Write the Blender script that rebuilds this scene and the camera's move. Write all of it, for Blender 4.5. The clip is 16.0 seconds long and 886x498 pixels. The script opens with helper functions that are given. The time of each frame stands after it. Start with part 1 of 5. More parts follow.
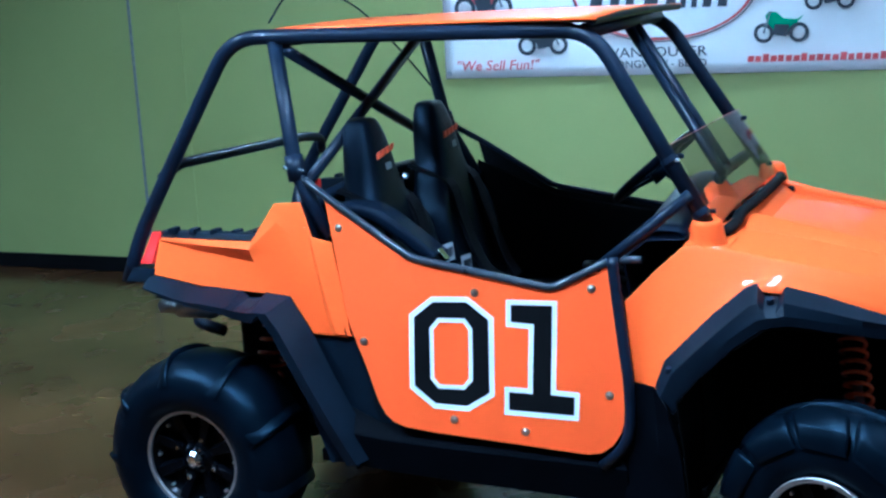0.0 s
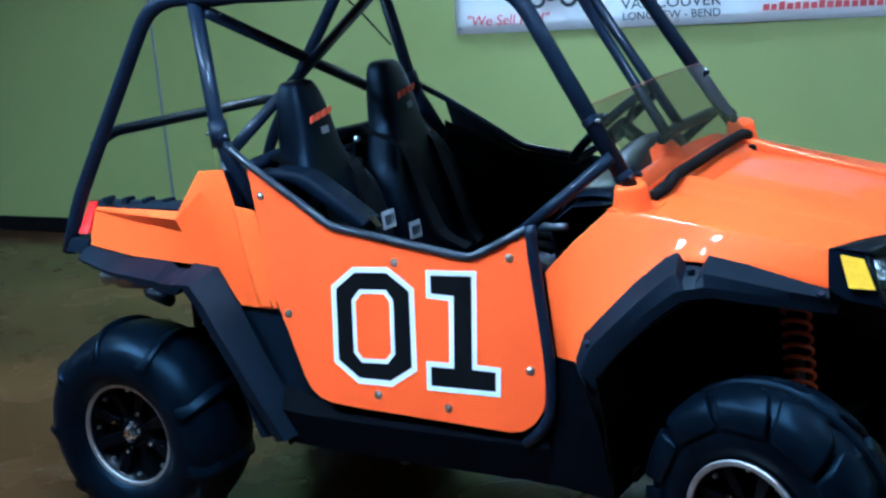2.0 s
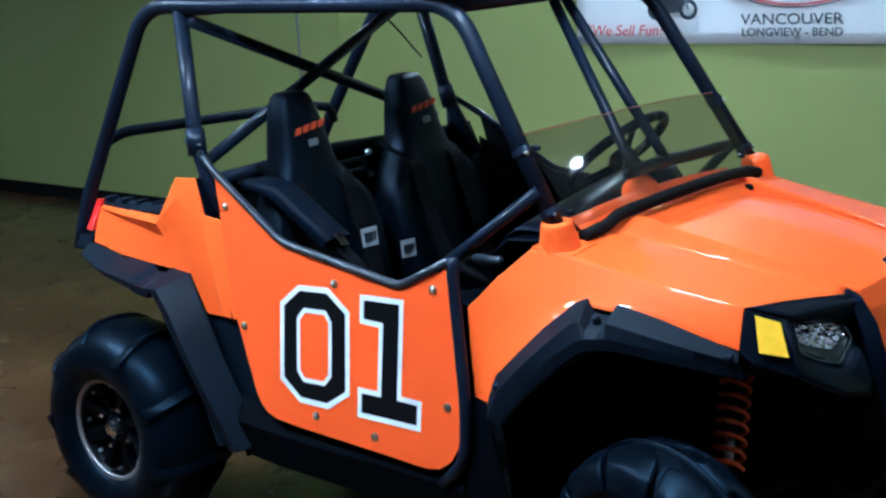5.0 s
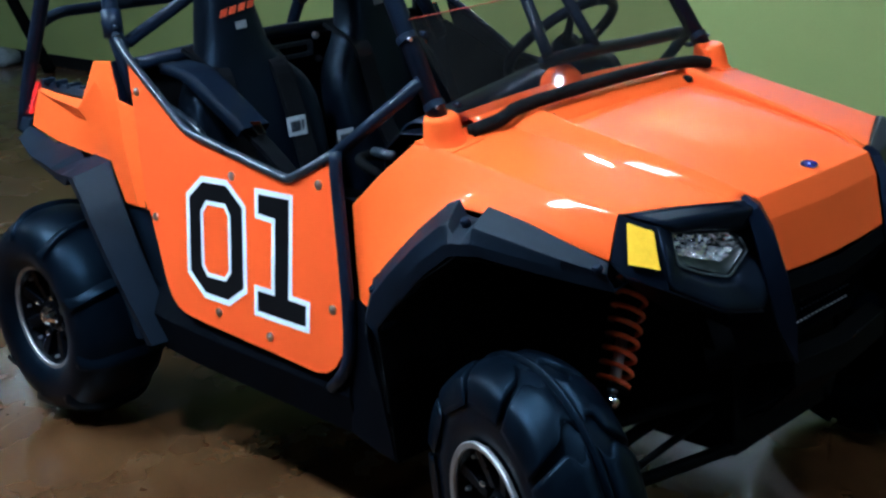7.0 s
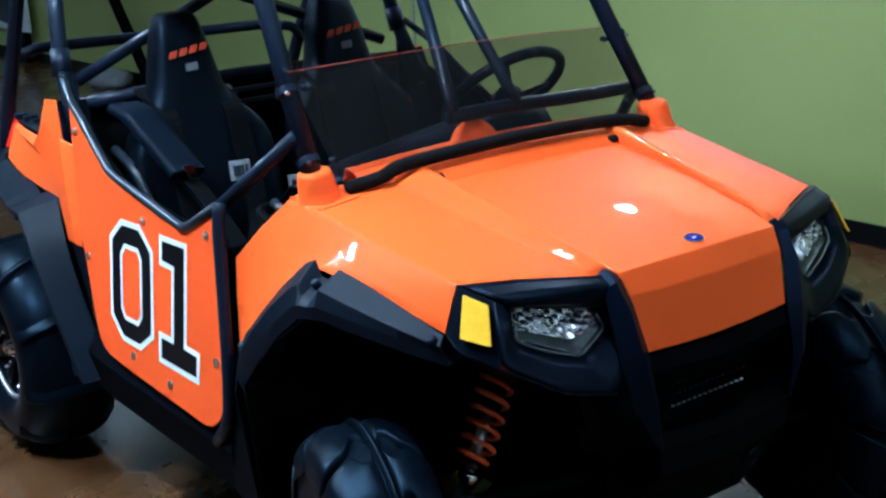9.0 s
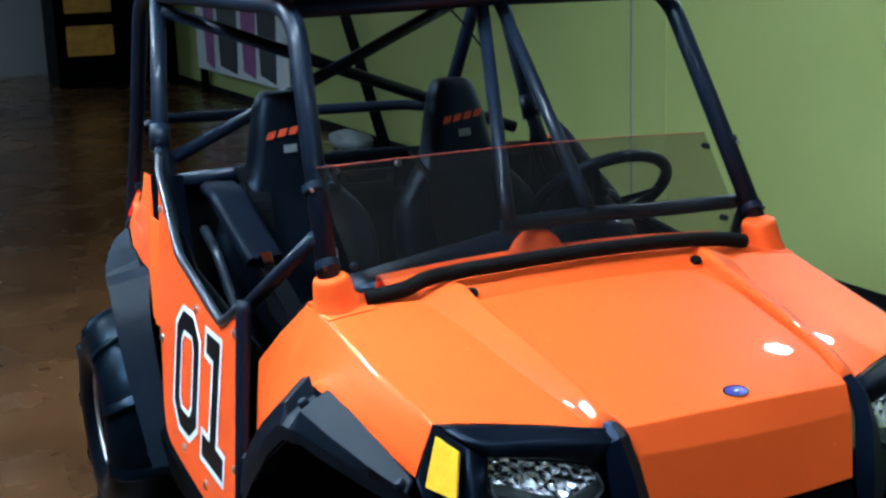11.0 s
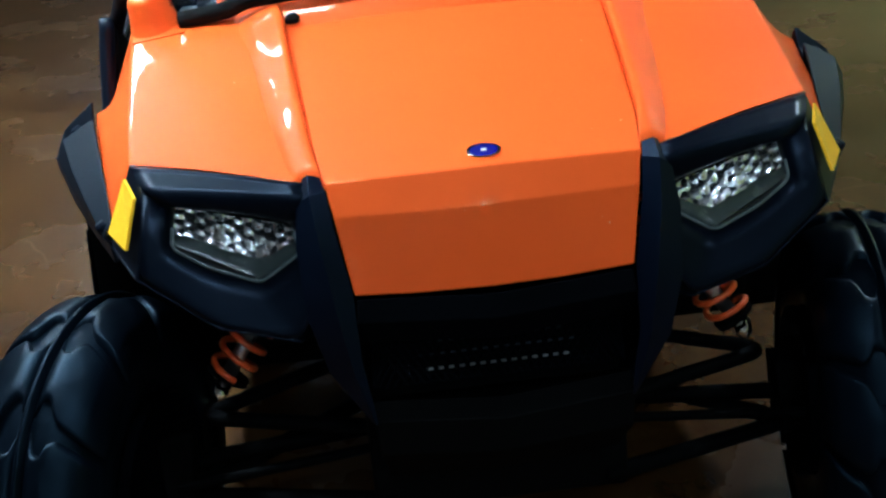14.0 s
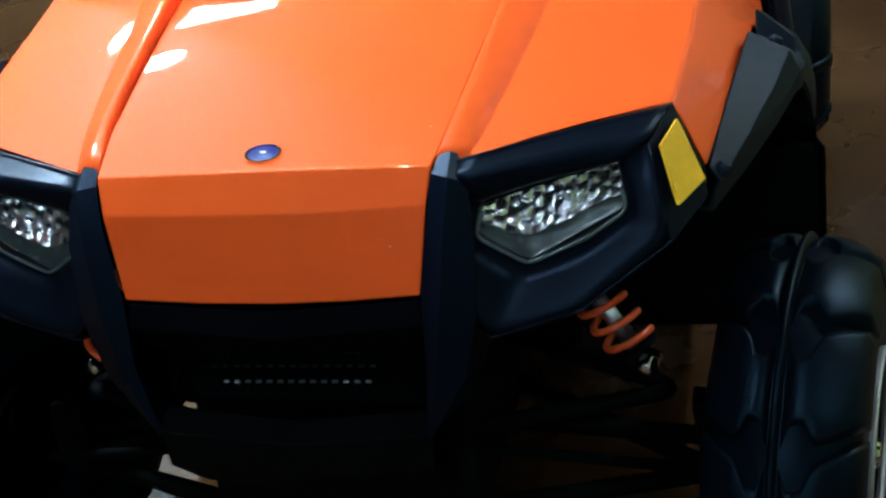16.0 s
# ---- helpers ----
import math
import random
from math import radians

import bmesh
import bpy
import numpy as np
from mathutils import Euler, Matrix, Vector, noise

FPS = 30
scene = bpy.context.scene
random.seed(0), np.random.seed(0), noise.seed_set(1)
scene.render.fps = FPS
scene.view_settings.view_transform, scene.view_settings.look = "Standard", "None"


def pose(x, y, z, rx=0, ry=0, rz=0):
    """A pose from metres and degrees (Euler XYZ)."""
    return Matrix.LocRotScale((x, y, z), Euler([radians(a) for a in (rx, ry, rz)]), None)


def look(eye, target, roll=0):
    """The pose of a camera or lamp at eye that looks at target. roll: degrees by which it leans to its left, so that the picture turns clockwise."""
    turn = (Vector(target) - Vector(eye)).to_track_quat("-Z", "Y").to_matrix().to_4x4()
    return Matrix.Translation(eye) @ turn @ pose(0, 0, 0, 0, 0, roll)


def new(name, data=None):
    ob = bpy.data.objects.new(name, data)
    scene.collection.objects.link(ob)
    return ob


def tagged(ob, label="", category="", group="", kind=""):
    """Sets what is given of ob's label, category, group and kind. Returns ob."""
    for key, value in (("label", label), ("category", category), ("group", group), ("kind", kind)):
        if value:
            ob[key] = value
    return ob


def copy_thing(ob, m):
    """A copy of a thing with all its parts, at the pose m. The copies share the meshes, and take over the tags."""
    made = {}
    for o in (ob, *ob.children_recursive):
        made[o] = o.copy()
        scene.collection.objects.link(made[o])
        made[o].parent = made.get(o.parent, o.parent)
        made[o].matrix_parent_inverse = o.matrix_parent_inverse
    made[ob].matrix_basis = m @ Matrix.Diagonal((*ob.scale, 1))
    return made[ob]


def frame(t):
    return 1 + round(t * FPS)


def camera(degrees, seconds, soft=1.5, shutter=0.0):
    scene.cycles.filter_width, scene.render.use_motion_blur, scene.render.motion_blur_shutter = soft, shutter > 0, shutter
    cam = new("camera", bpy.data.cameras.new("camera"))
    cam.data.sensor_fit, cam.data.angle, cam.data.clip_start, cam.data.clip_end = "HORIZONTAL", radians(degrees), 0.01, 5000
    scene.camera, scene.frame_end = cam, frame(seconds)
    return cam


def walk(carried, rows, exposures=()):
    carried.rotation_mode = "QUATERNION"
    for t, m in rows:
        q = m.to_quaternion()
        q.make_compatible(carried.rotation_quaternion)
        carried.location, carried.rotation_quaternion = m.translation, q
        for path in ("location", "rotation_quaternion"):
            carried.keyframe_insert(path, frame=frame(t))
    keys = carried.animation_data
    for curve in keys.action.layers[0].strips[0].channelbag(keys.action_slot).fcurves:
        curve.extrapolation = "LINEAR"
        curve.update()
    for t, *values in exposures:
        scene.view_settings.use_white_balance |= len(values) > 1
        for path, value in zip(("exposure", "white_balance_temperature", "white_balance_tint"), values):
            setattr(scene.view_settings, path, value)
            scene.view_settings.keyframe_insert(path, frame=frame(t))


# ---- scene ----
cam = camera(37.3, 16.0, soft=2.5)
PATH = [
    (0, (1.378, -4.027, 1.783), (0.58, -2.237, 1.382), -3.1),
    (0.5, (1.532, -3.995, 1.757), (0.708, -2.218, 1.354), -3.1),
    (1, (1.628, -3.92, 1.771), (0.774, -2.164, 1.338), -3.7),
    (1.5, (1.692, -3.783, 1.741), (0.792, -2.058, 1.277), -4.4),
    (2, (1.758, -3.645, 1.75), (0.822, -1.938, 1.292), -4.7),
    (2.5, (1.874, -3.549, 1.771), (0.898, -1.857, 1.341), -5.1),
    (3, (2.031, -3.486, 1.753), (0.955, -1.853, 1.334), -4.0),
    (3.5, (2.141, -3.379, 1.756), (1.016, -1.788, 1.305), -3.9),
    (3.7, (2.156, -3.344, 1.743), (1.015, -1.762, 1.3), -4.4),
    (6, (2.6, -2.829, 1.764), (1.235, -1.458, 1.256), -2.4),
    (6.5, (2.642, -2.703, 1.736), (1.247, -1.383, 1.18), -3.5),
    (7, (2.683, -2.531, 1.708), (1.305, -1.214, 1.103), -3.6),
    (7.5, (2.752, -2.38, 1.712), (1.374, -1.089, 1.053), -4.6),
    (8, (2.9, -2.23, 1.713), (1.436, -1.035, 1.058), -5.0),
    (8.5, (3.014, -2.108, 1.715), (1.519, -0.946, 1.071), -4.3),
    (9, (3.02, -1.961, 1.722), (1.47, -0.826, 1.166), -3.2),
    (9.5, (2.978, -1.762, 1.742), (1.332, -0.764, 1.2), -2.5),
    (9.7, (2.978, -1.713, 1.754), (1.314, -0.729, 1.242), -2.7),
    (11.8, (3.059, -1.004, 1.723), (1.225, -0.394, 1.21), -1.4),
    (12, (3.042, -0.913, 1.725), (1.213, -0.355, 1.137), -2.6),
    (12.5, (3.016, -0.769, 1.693), (1.192, -0.28, 1.034), -3.8),
    (13, (3.037, -0.575, 1.661), (1.207, -0.214, 0.939), -3.7),
    (13.5, (3.071, -0.368, 1.658), (1.244, -0.159, 0.872), -3.6),
    (14, (3.03, -0.181, 1.623), (1.209, -0.068, 0.804), -5.1),
    (14.5, (2.925, 0.043, 1.623), (1.135, -0.034, 0.733), -5.6),
    (15, (2.851, 0.239, 1.614), (1.065, 0.044, 0.736), -6.5),
    (15.5, (2.792, 0.48, 1.617), (1.049, 0.093, 0.715), -6.5),
    (16, (2.708, 0.656, 1.599), (0.995, 0.163, 0.692), -8.8),
]
walk(cam, [(t, look(eye, target, roll)) for t, eye, target, roll in PATH],
     [(0.0, 0.15, 3900.0, 0.0), (3.5, 0.04, 4200.0, 1.0), (6.0, -0.1, 4500.0, 2.0), (9.5, 0.09, 4450.0, 1.0), (12.0, 0.2, 4850.0, 0.0), (16.0, 0.17, 4800.0, -4.0)])

# ---- light ----
world = bpy.data.worlds.new("world")
scene.world = world
world.use_nodes = True
world.node_tree.nodes["Background"].inputs[0].default_value = (0.5, 0.55, 0.6, 1)
world.node_tree.nodes["Background"].inputs[1].default_value = 0.02


# ---- materials ----
def node(tree, kind, **values):
    n = tree.nodes.new(kind)
    for key, v in values.items():
        n.inputs[key].default_value = v
    return n


def material(name, color, rough=0.5, metal=0.0, coat=0.0, vary=0.15, scale=6.0, fine=120.0, bump=0.1, rough_vary=0.1,
             specular=0.5, second=None, random_tone=0.0, coat_rough=0.03, relief=0.002, tint=None, specks=0.0):
    """A surface with two scales of colour variation, uneven gloss and a fine relief."""
    m = bpy.data.materials.new(name)
    m.use_nodes = True
    t = m.node_tree
    b = t.nodes["Principled BSDF"]
    b.inputs["Metallic"].default_value = metal
    b.inputs["Specular IOR Level"].default_value = specular
    b.inputs["Coat Weight"].default_value = coat
    # tint puts the bluish cast of the light into the sheen of black parts
    if tint:
        b.inputs["Specular Tint"].default_value = (*tint, 1)
    b.inputs["Coat Roughness"].default_value = coat_rough
    co = t.nodes.new("ShaderNodeTexCoord")
    big = node(t, "ShaderNodeTexNoise", Scale=scale, Detail=4.0, Roughness=0.6)
    small = node(t, "ShaderNodeTexNoise", Scale=fine, Detail=3.0, Roughness=0.6)
    for n in (big, small):
        t.links.new(co.outputs["Object"], n.inputs["Vector"])
    second = second or tuple(min(1.0, c * (1 + 2 * vary)) for c in color)
    mix = t.nodes.new("ShaderNodeMix")
    mix.data_type = "RGBA"
    mix.inputs[6].default_value = (*[c * (1 - vary) for c in color], 1)
    mix.inputs[7].default_value = (*second, 1)
    ramp = node(t, "ShaderNodeMapRange")
    ramp.inputs[1].default_value, ramp.inputs[2].default_value = 0.3, 0.7
    t.links.new(big.outputs[0], ramp.inputs[0])
    t.links.new(ramp.outputs[0], mix.inputs[0])
    fine_mix = t.nodes.new("ShaderNodeMix")
    fine_mix.data_type, fine_mix.blend_type = "RGBA", "MULTIPLY"
    fine_mix.inputs[0].default_value = min(1.0, vary)
    t.links.new(mix.outputs[2], fine_mix.inputs[6])
    t.links.new(small.outputs[0], fine_mix.inputs[7])
    out = fine_mix.outputs[2]
    if random_tone:
        info = t.nodes.new("ShaderNodeObjectInfo")
        tone = node(t, "ShaderNodeMapRange")
        tone.inputs[3].default_value, tone.inputs[4].default_value = 1 - random_tone, 1 + random_tone
        t.links.new(info.outputs["Random"], tone.inputs[0])
        hsv = t.nodes.new("ShaderNodeHueSaturation")
        t.links.new(tone.outputs[0], hsv.inputs["Value"])
        t.links.new(out, hsv.inputs["Color"])
        out = hsv.outputs[0]
    if specks:
        cells = node(t, "ShaderNodeTexVoronoi", Scale=30.0)
        t.links.new(co.outputs["Object"], cells.inputs["Vector"])
        dot = node(t, "ShaderNodeMapRange")
        dot.inputs[1].default_value, dot.inputs[2].default_value = 0.05, 0.03
        t.links.new(cells.outputs["Distance"], dot.inputs[0])
        some = node(t, "ShaderNodeMapRange")
        some.inputs[1].default_value, some.inputs[2].default_value = 0.56, 0.62
        some.inputs[4].default_value = specks
        t.links.new(big.outputs[0], some.inputs[0])
        both = t.nodes.new("ShaderNodeMath")
        both.operation = "MULTIPLY"
        t.links.new(dot.outputs[0], both.inputs[0])
        t.links.new(some.outputs[0], both.inputs[1])
        dusty = t.nodes.new("ShaderNodeMix")
        dusty.data_type = "RGBA"
        dusty.inputs[7].default_value = (0.8, 0.6, 0.5, 1)
        t.links.new(both.outputs[0], dusty.inputs[0])
        t.links.new(out, dusty.inputs[6])
        out = dusty.outputs[2]
    t.links.new(out, b.inputs["Base Color"])
    r = node(t, "ShaderNodeMapRange")
    r.inputs[3].default_value, r.inputs[4].default_value = max(0.02, rough - rough_vary), min(1.0, rough + rough_vary)
    t.links.new(big.outputs[0], r.inputs[0])
    t.links.new(r.outputs[0], b.inputs["Roughness"])
    if bump:
        bp = node(t, "ShaderNodeBump", Strength=bump, Distance=relief)
        t.links.new(small.outputs[0], bp.inputs["Height"])
        t.links.new(bp.outputs[0], b.inputs["Normal"])
    return m


ORANGE = material("orange_paint", (0.92, 0.113, 0.009), 0.5, specks=0.6, coat=0.42, specular=0.08, vary=0.03, scale=3, fine=300, bump=0.02, rough_vary=0.05)
DOOR_ORANGE = material("orange_door_skin", (0.90, 0.100, 0.010), 0.5, coat=0.5, specular=0.12, vary=0.03, scale=4, fine=300, bump=0.02, rough_vary=0.06, coat_rough=0.08)
PLASTIC = material("black_moulded_plastic", (0.0040, 0.0068, 0.0126), 0.48, specular=0.11, vary=0.2, scale=8, fine=500, bump=0.25, rough_vary=0.1, relief=0.001)
TRIM = material("black_satin_trim", (0.0026, 0.0038, 0.0075), 0.34, specular=0.12, tint=(0.5, 0.65, 1.0), vary=0.2, scale=6, fine=400, bump=0.12, relief=0.0008)
SILL = material("black_sill_plastic", (0.0014, 0.0018, 0.0030), 0.6, specular=0.02, vary=0.2, scale=8, fine=400, bump=0.15, relief=0.0008)
NAVY = material("blue_black_gloss_plastic", (0.0022, 0.0038, 0.0095), 0.36, specular=0.16, tint=(0.45, 0.6, 1.0), vary=0.15, scale=8, fine=400, bump=0.08, relief=0.0006)
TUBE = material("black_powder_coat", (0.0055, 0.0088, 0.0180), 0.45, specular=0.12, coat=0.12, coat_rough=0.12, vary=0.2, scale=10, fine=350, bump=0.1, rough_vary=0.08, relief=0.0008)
# DARK is near black: shade under and inside the body is put into its colour
DARK = material("shaded_dark_metal", (0.0012, 0.0012, 0.0014), 0.75, specular=0.05, vary=0.3, scale=8, fine=150, bump=0.2)
RUBBER = material("tyre_rubber", (0.0015, 0.0026, 0.0050), 0.38, specular=0.12, tint=(0.42, 0.68, 1.0), vary=0.25, scale=9, fine=220, bump=0.3, rough_vary=0.12, relief=0.0012)
FOAM = material("black_foam_seal", (0.006, 0.006, 0.006), 0.95, vary=0.3, scale=30, fine=400, bump=0.5, specular=0.1)
VINYL = material("black_seat_vinyl", (0.0022, 0.0032, 0.0060), 0.42, specular=0.16, tint=(0.5, 0.7, 1.0), vary=0.2, scale=12, fine=300, bump=0.3, rough_vary=0.1)
PAD = material("padded_strap_cover", (0.0028, 0.0052, 0.0115), 0.5, specular=0.09, vary=0.2, scale=20, fine=500, bump=0.4)
FABRIC = material("black_seat_fabric", (0.0026, 0.003, 0.0042), 0.85, specular=0.1, vary=0.3, scale=15, fine=600, bump=0.5)
CHROME = material("chrome", (0.88, 0.89, 0.91), 0.05, 1.0, vary=0.04, scale=20, fine=200, bump=0.02, rough_vary=0.02)
LAMPCHROME = material("lamp_bowl_chrome", (0.93, 0.96, 0.98), 0.22, 1.0, vary=0.04, scale=20, fine=200, bump=0.0, rough_vary=0.03)
RIM = material("black_rim_enamel", (0.0012, 0.0015, 0.0024), 0.3, specular=0.05, coat=0.03, coat_rough=0.05, vary=0.2, scale=10, fine=300, bump=0.05)
EXHAUST = material("dull_exhaust_steel", (0.42, 0.41, 0.40), 0.35, 1.0, vary=0.2, scale=15, fine=300, bump=0.15)
STEEL = material("machined_steel", (0.55, 0.56, 0.58), 0.3, 1.0, vary=0.12, scale=25, fine=400, bump=0.15, rough_vary=0.1)
ALLOY_LIP = material("machined_alloy_lip", (0.42, 0.40, 0.385), 0.52, 1.0, vary=0.1, scale=25, fine=400, bump=0.1)
LAMPGREY = material("smoky_lamp_shelf", (0.035, 0.043, 0.042), 0.25, specular=0.4, vary=0.1, scale=30, fine=300, bump=0.05)
LENSRIM = material("frosted_lens_edge", (0.09, 0.105, 0.11), 0.25, specular=0.5, vary=0.1, scale=40, fine=300, bump=0.02)
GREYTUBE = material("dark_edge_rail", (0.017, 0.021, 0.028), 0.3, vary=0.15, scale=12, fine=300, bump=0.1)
SPRING = material("orange_spring", (0.75, 0.11, 0.02), 0.35, coat=0.3, vary=0.08, scale=30, fine=300, bump=0.05)
WHITE = material("white_vinyl", (0.78, 0.8, 0.82), 0.45, vary=0.04, scale=6, fine=200, bump=0.05)
BLACKVINYL = material("black_vinyl", (0.004, 0.004, 0.0045), 0.4, specular=0.12, vary=0.1, scale=6, fine=200, bump=0.05)
BANNER = material("white_banner_vinyl", (0.90, 0.89, 0.86), 0.5, vary=0.03, scale=2.5, fine=60, bump=0.1, second=(0.93, 0.92, 0.90))
RED = material("red_print", (0.6, 0.09, 0.09), 0.5, vary=0.08, scale=10, fine=200, bump=0.02)
INK = material("dark_print", (0.035, 0.04, 0.05), 0.5, vary=0.2, scale=10, fine=200, bump=0.02)
GREENPRINT = material("green_print", (0.02, 0.3, 0.12), 0.5, vary=0.15, scale=14, fine=200, bump=0.02)
PURPLE = material("purple_print", (0.3, 0.1, 0.28), 0.5, vary=0.3, scale=5, fine=100, bump=0.02)
YELLOW = material("yellow_reflector", (0.95, 0.52, 0.008), 0.4, specular=0.25, vary=0.05, scale=60, fine=500, bump=0.1)
YELLOWPAINT = material("yellow_paint", (0.6, 0.3, 0.02), 0.5, vary=0.2, scale=5, fine=100, bump=0.1)
TAILRED = material("red_lens", (0.7, 0.02, 0.015), 0.2, coat=0.6, vary=0.08, scale=40, fine=300, bump=0.05)
BLUE = material("blue_enamel", (0.007, 0.008, 0.18), 0.25, coat=0.4, vary=0.1, scale=40, fine=300, bump=0.02)
TAGWHITE = material("pale_woven_tag", (0.34, 0.36, 0.38), 0.7, vary=0.15, scale=40, fine=300, bump=0.1)
GREYPRINT = material("grey_print", (0.2, 0.215, 0.225), 0.6, vary=0.15, scale=40, fine=300, bump=0.05)
ORANGEPRINT = material("orange_thread", (0.65, 0.08, 0.02), 0.7, vary=0.15, scale=60, fine=500, bump=0.2)
WALL = material("green_wall_paint", (0.385, 0.425, 0.122), 0.55, vary=0.06, scale=0.8, fine=90, bump=0.12, rough_vary=0.08, second=(0.415, 0.455, 0.138))
OTHERWALL = material("grey_wall_paint", (0.2, 0.2, 0.19), 0.7, vary=0.08, scale=0.8, fine=90, bump=0.12)
CEILING = material("grey_ceiling_board", (0.24, 0.24, 0.23), 0.85, vary=0.06, scale=2, fine=150, bump=0.3)
BASE = material("black_vinyl_baseboard", (0.004, 0.004, 0.0045), 0.5, specular=0.12, vary=0.3, scale=4, fine=100, bump=0.1)
HOUSING = material("white_enamel", (0.7, 0.7, 0.7), 0.4, vary=0.04, scale=5, fine=100, bump=0.02)


def floor_material():
    """Brown acid-stained, sealed concrete with cloudy patches, fine cracks and scuffs."""
    m = bpy.data.materials.new("stained_concrete")
    m.use_nodes = True
    t = m.node_tree
    b = t.nodes["Principled BSDF"]
    b.inputs["Specular IOR Level"].default_value = 0.22
    b.inputs["Coat Weight"].default_value = 0.32
    b.inputs["Coat Roughness"].default_value = 0.155
    co = t.nodes.new("ShaderNodeTexCoord")
    cloud = node(t, "ShaderNodeTexNoise", Scale=0.9, Detail=5.0, Roughness=0.6)
    grain = node(t, "ShaderNodeTexNoise", Scale=45.0, Detail=4.0, Roughness=0.7)
    streak = node(t, "ShaderNodeTexNoise", Scale=2.6, Detail=4.0, Roughness=0.55)
    crack = node(t, "ShaderNodeTexVoronoi", Scale=1.5)
    crack.feature = "DISTANCE_TO_EDGE"
    warp = node(t, "ShaderNodeTexNoise", Scale=2.0, Detail=5.0)
    add = t.nodes.new("ShaderNodeVectorMath")
    add.operation = "ADD"
    for n in (cloud, grain, streak, warp):
        t.links.new(co.outputs["Object"], n.inputs["Vector"])
    t.links.new(co.outputs["Object"], add.inputs[0])
    gentle = t.nodes.new("ShaderNodeVectorMath")
    gentle.operation = "SCALE"
    gentle.inputs["Scale"].default_value = 0.22
    t.links.new(warp.outputs[1], gentle.inputs[0])
    t.links.new(gentle.outputs[0], add.inputs[1])
    t.links.new(add.outputs[0], crack.inputs["Vector"])
    ramp = t.nodes.new("ShaderNodeValToRGB")
    ramp.color_ramp.elements[0].position, ramp.color_ramp.elements[0].color = 0.32, (0.032, 0.0130, 0.0042, 1)
    ramp.color_ramp.elements[1].position, ramp.color_ramp.elements[1].color = 0.72, (0.108, 0.050, 0.0165, 1)
    e = ramp.color_ramp.elements.new(0.5)
    e.color = (0.060, 0.0262, 0.0083, 1)
    t.links.new(cloud.outputs[0], ramp.inputs[0])
    mul = t.nodes.new("ShaderNodeMix")
    mul.data_type, mul.blend_type = "RGBA", "OVERLAY"
    mul.inputs[0].default_value = 0.14
    t.links.new(ramp.outputs[0], mul.inputs[6])
    t.links.new(streak.outputs[0], mul.inputs[7])
    mul2 = t.nodes.new("ShaderNodeMix")
    mul2.data_type, mul2.blend_type = "RGBA", "OVERLAY"
    mul2.inputs[0].default_value = 0.25
    t.links.new(mul.outputs[2], mul2.inputs[6])
    t.links.new(grain.outputs[0], mul2.inputs[7])
    # pale hairline cracks, filled and broken here and there
    line = node(t, "ShaderNodeMapRange")
    line.inputs[1].default_value, line.inputs[2].default_value = 0.009, 0.002
    t.links.new(crack.outputs["Distance"], line.inputs[0])
    broken = node(t, "ShaderNodeMapRange")
    broken.inputs[1].default_value, broken.inputs[2].default_value = 0.52, 0.72
    broken.inputs[4].default_value = 0.75
    t.links.new(streak.outputs[0], broken.inputs[0])
    both = t.nodes.new("ShaderNodeMath")
    both.operation = "MULTIPLY"
    t.links.new(line.outputs[0], both.inputs[0])
    t.links.new(broken.outputs[0], both.inputs[1])
    dark = t.nodes.new("ShaderNodeMix")
    dark.data_type = "RGBA"
    dark.inputs[7].default_value = (0.17, 0.11, 0.065, 1)
    t.links.new(both.outputs[0], dark.inputs[0])
    t.links.new(mul2.outputs[2], dark.inputs[6])
    # pale scuffs, drawn out in one direction
    turned = t.nodes.new("ShaderNodeMapping")
    turned.inputs["Rotation"].default_value = (0, 0, 0.6)
    turned.inputs["Scale"].default_value = (2.2, 4.0, 1.0)
    t.links.new(co.outputs["Object"], turned.inputs["Vector"])
    scuff = node(t, "ShaderNodeTexNoise", Scale=1.6, Detail=3.0, Roughness=0.5)
    t.links.new(turned.outputs[0], scuff.inputs["Vector"])
    worn = node(t, "ShaderNodeMapRange")
    worn.inputs[1].default_value, worn.inputs[2].default_value = 0.52, 0.92
    worn.inputs[4].default_value = 0.35
    t.links.new(scuff.outputs[0], worn.inputs[0])
    pale = t.nodes.new("ShaderNodeMix")
    pale.data_type = "RGBA"
    pale.inputs[7].default_value = (0.15, 0.090, 0.042, 1)
    t.links.new(worn.outputs[0], pale.inputs[0])
    t.links.new(dark.outputs[2], pale.inputs[6])
    t.links.new(pale.outputs[2], b.inputs["Base Color"])
    r = node(t, "ShaderNodeMapRange")
    r.inputs[1].default_value, r.inputs[2].default_value = 0.3, 0.7
    r.inputs[3].default_value, r.inputs[4].default_value = 0.2, 0.32
    t.links.new(streak.outputs[0], r.inputs[0])
    t.links.new(r.outputs[0], b.inputs["Roughness"])
    return m


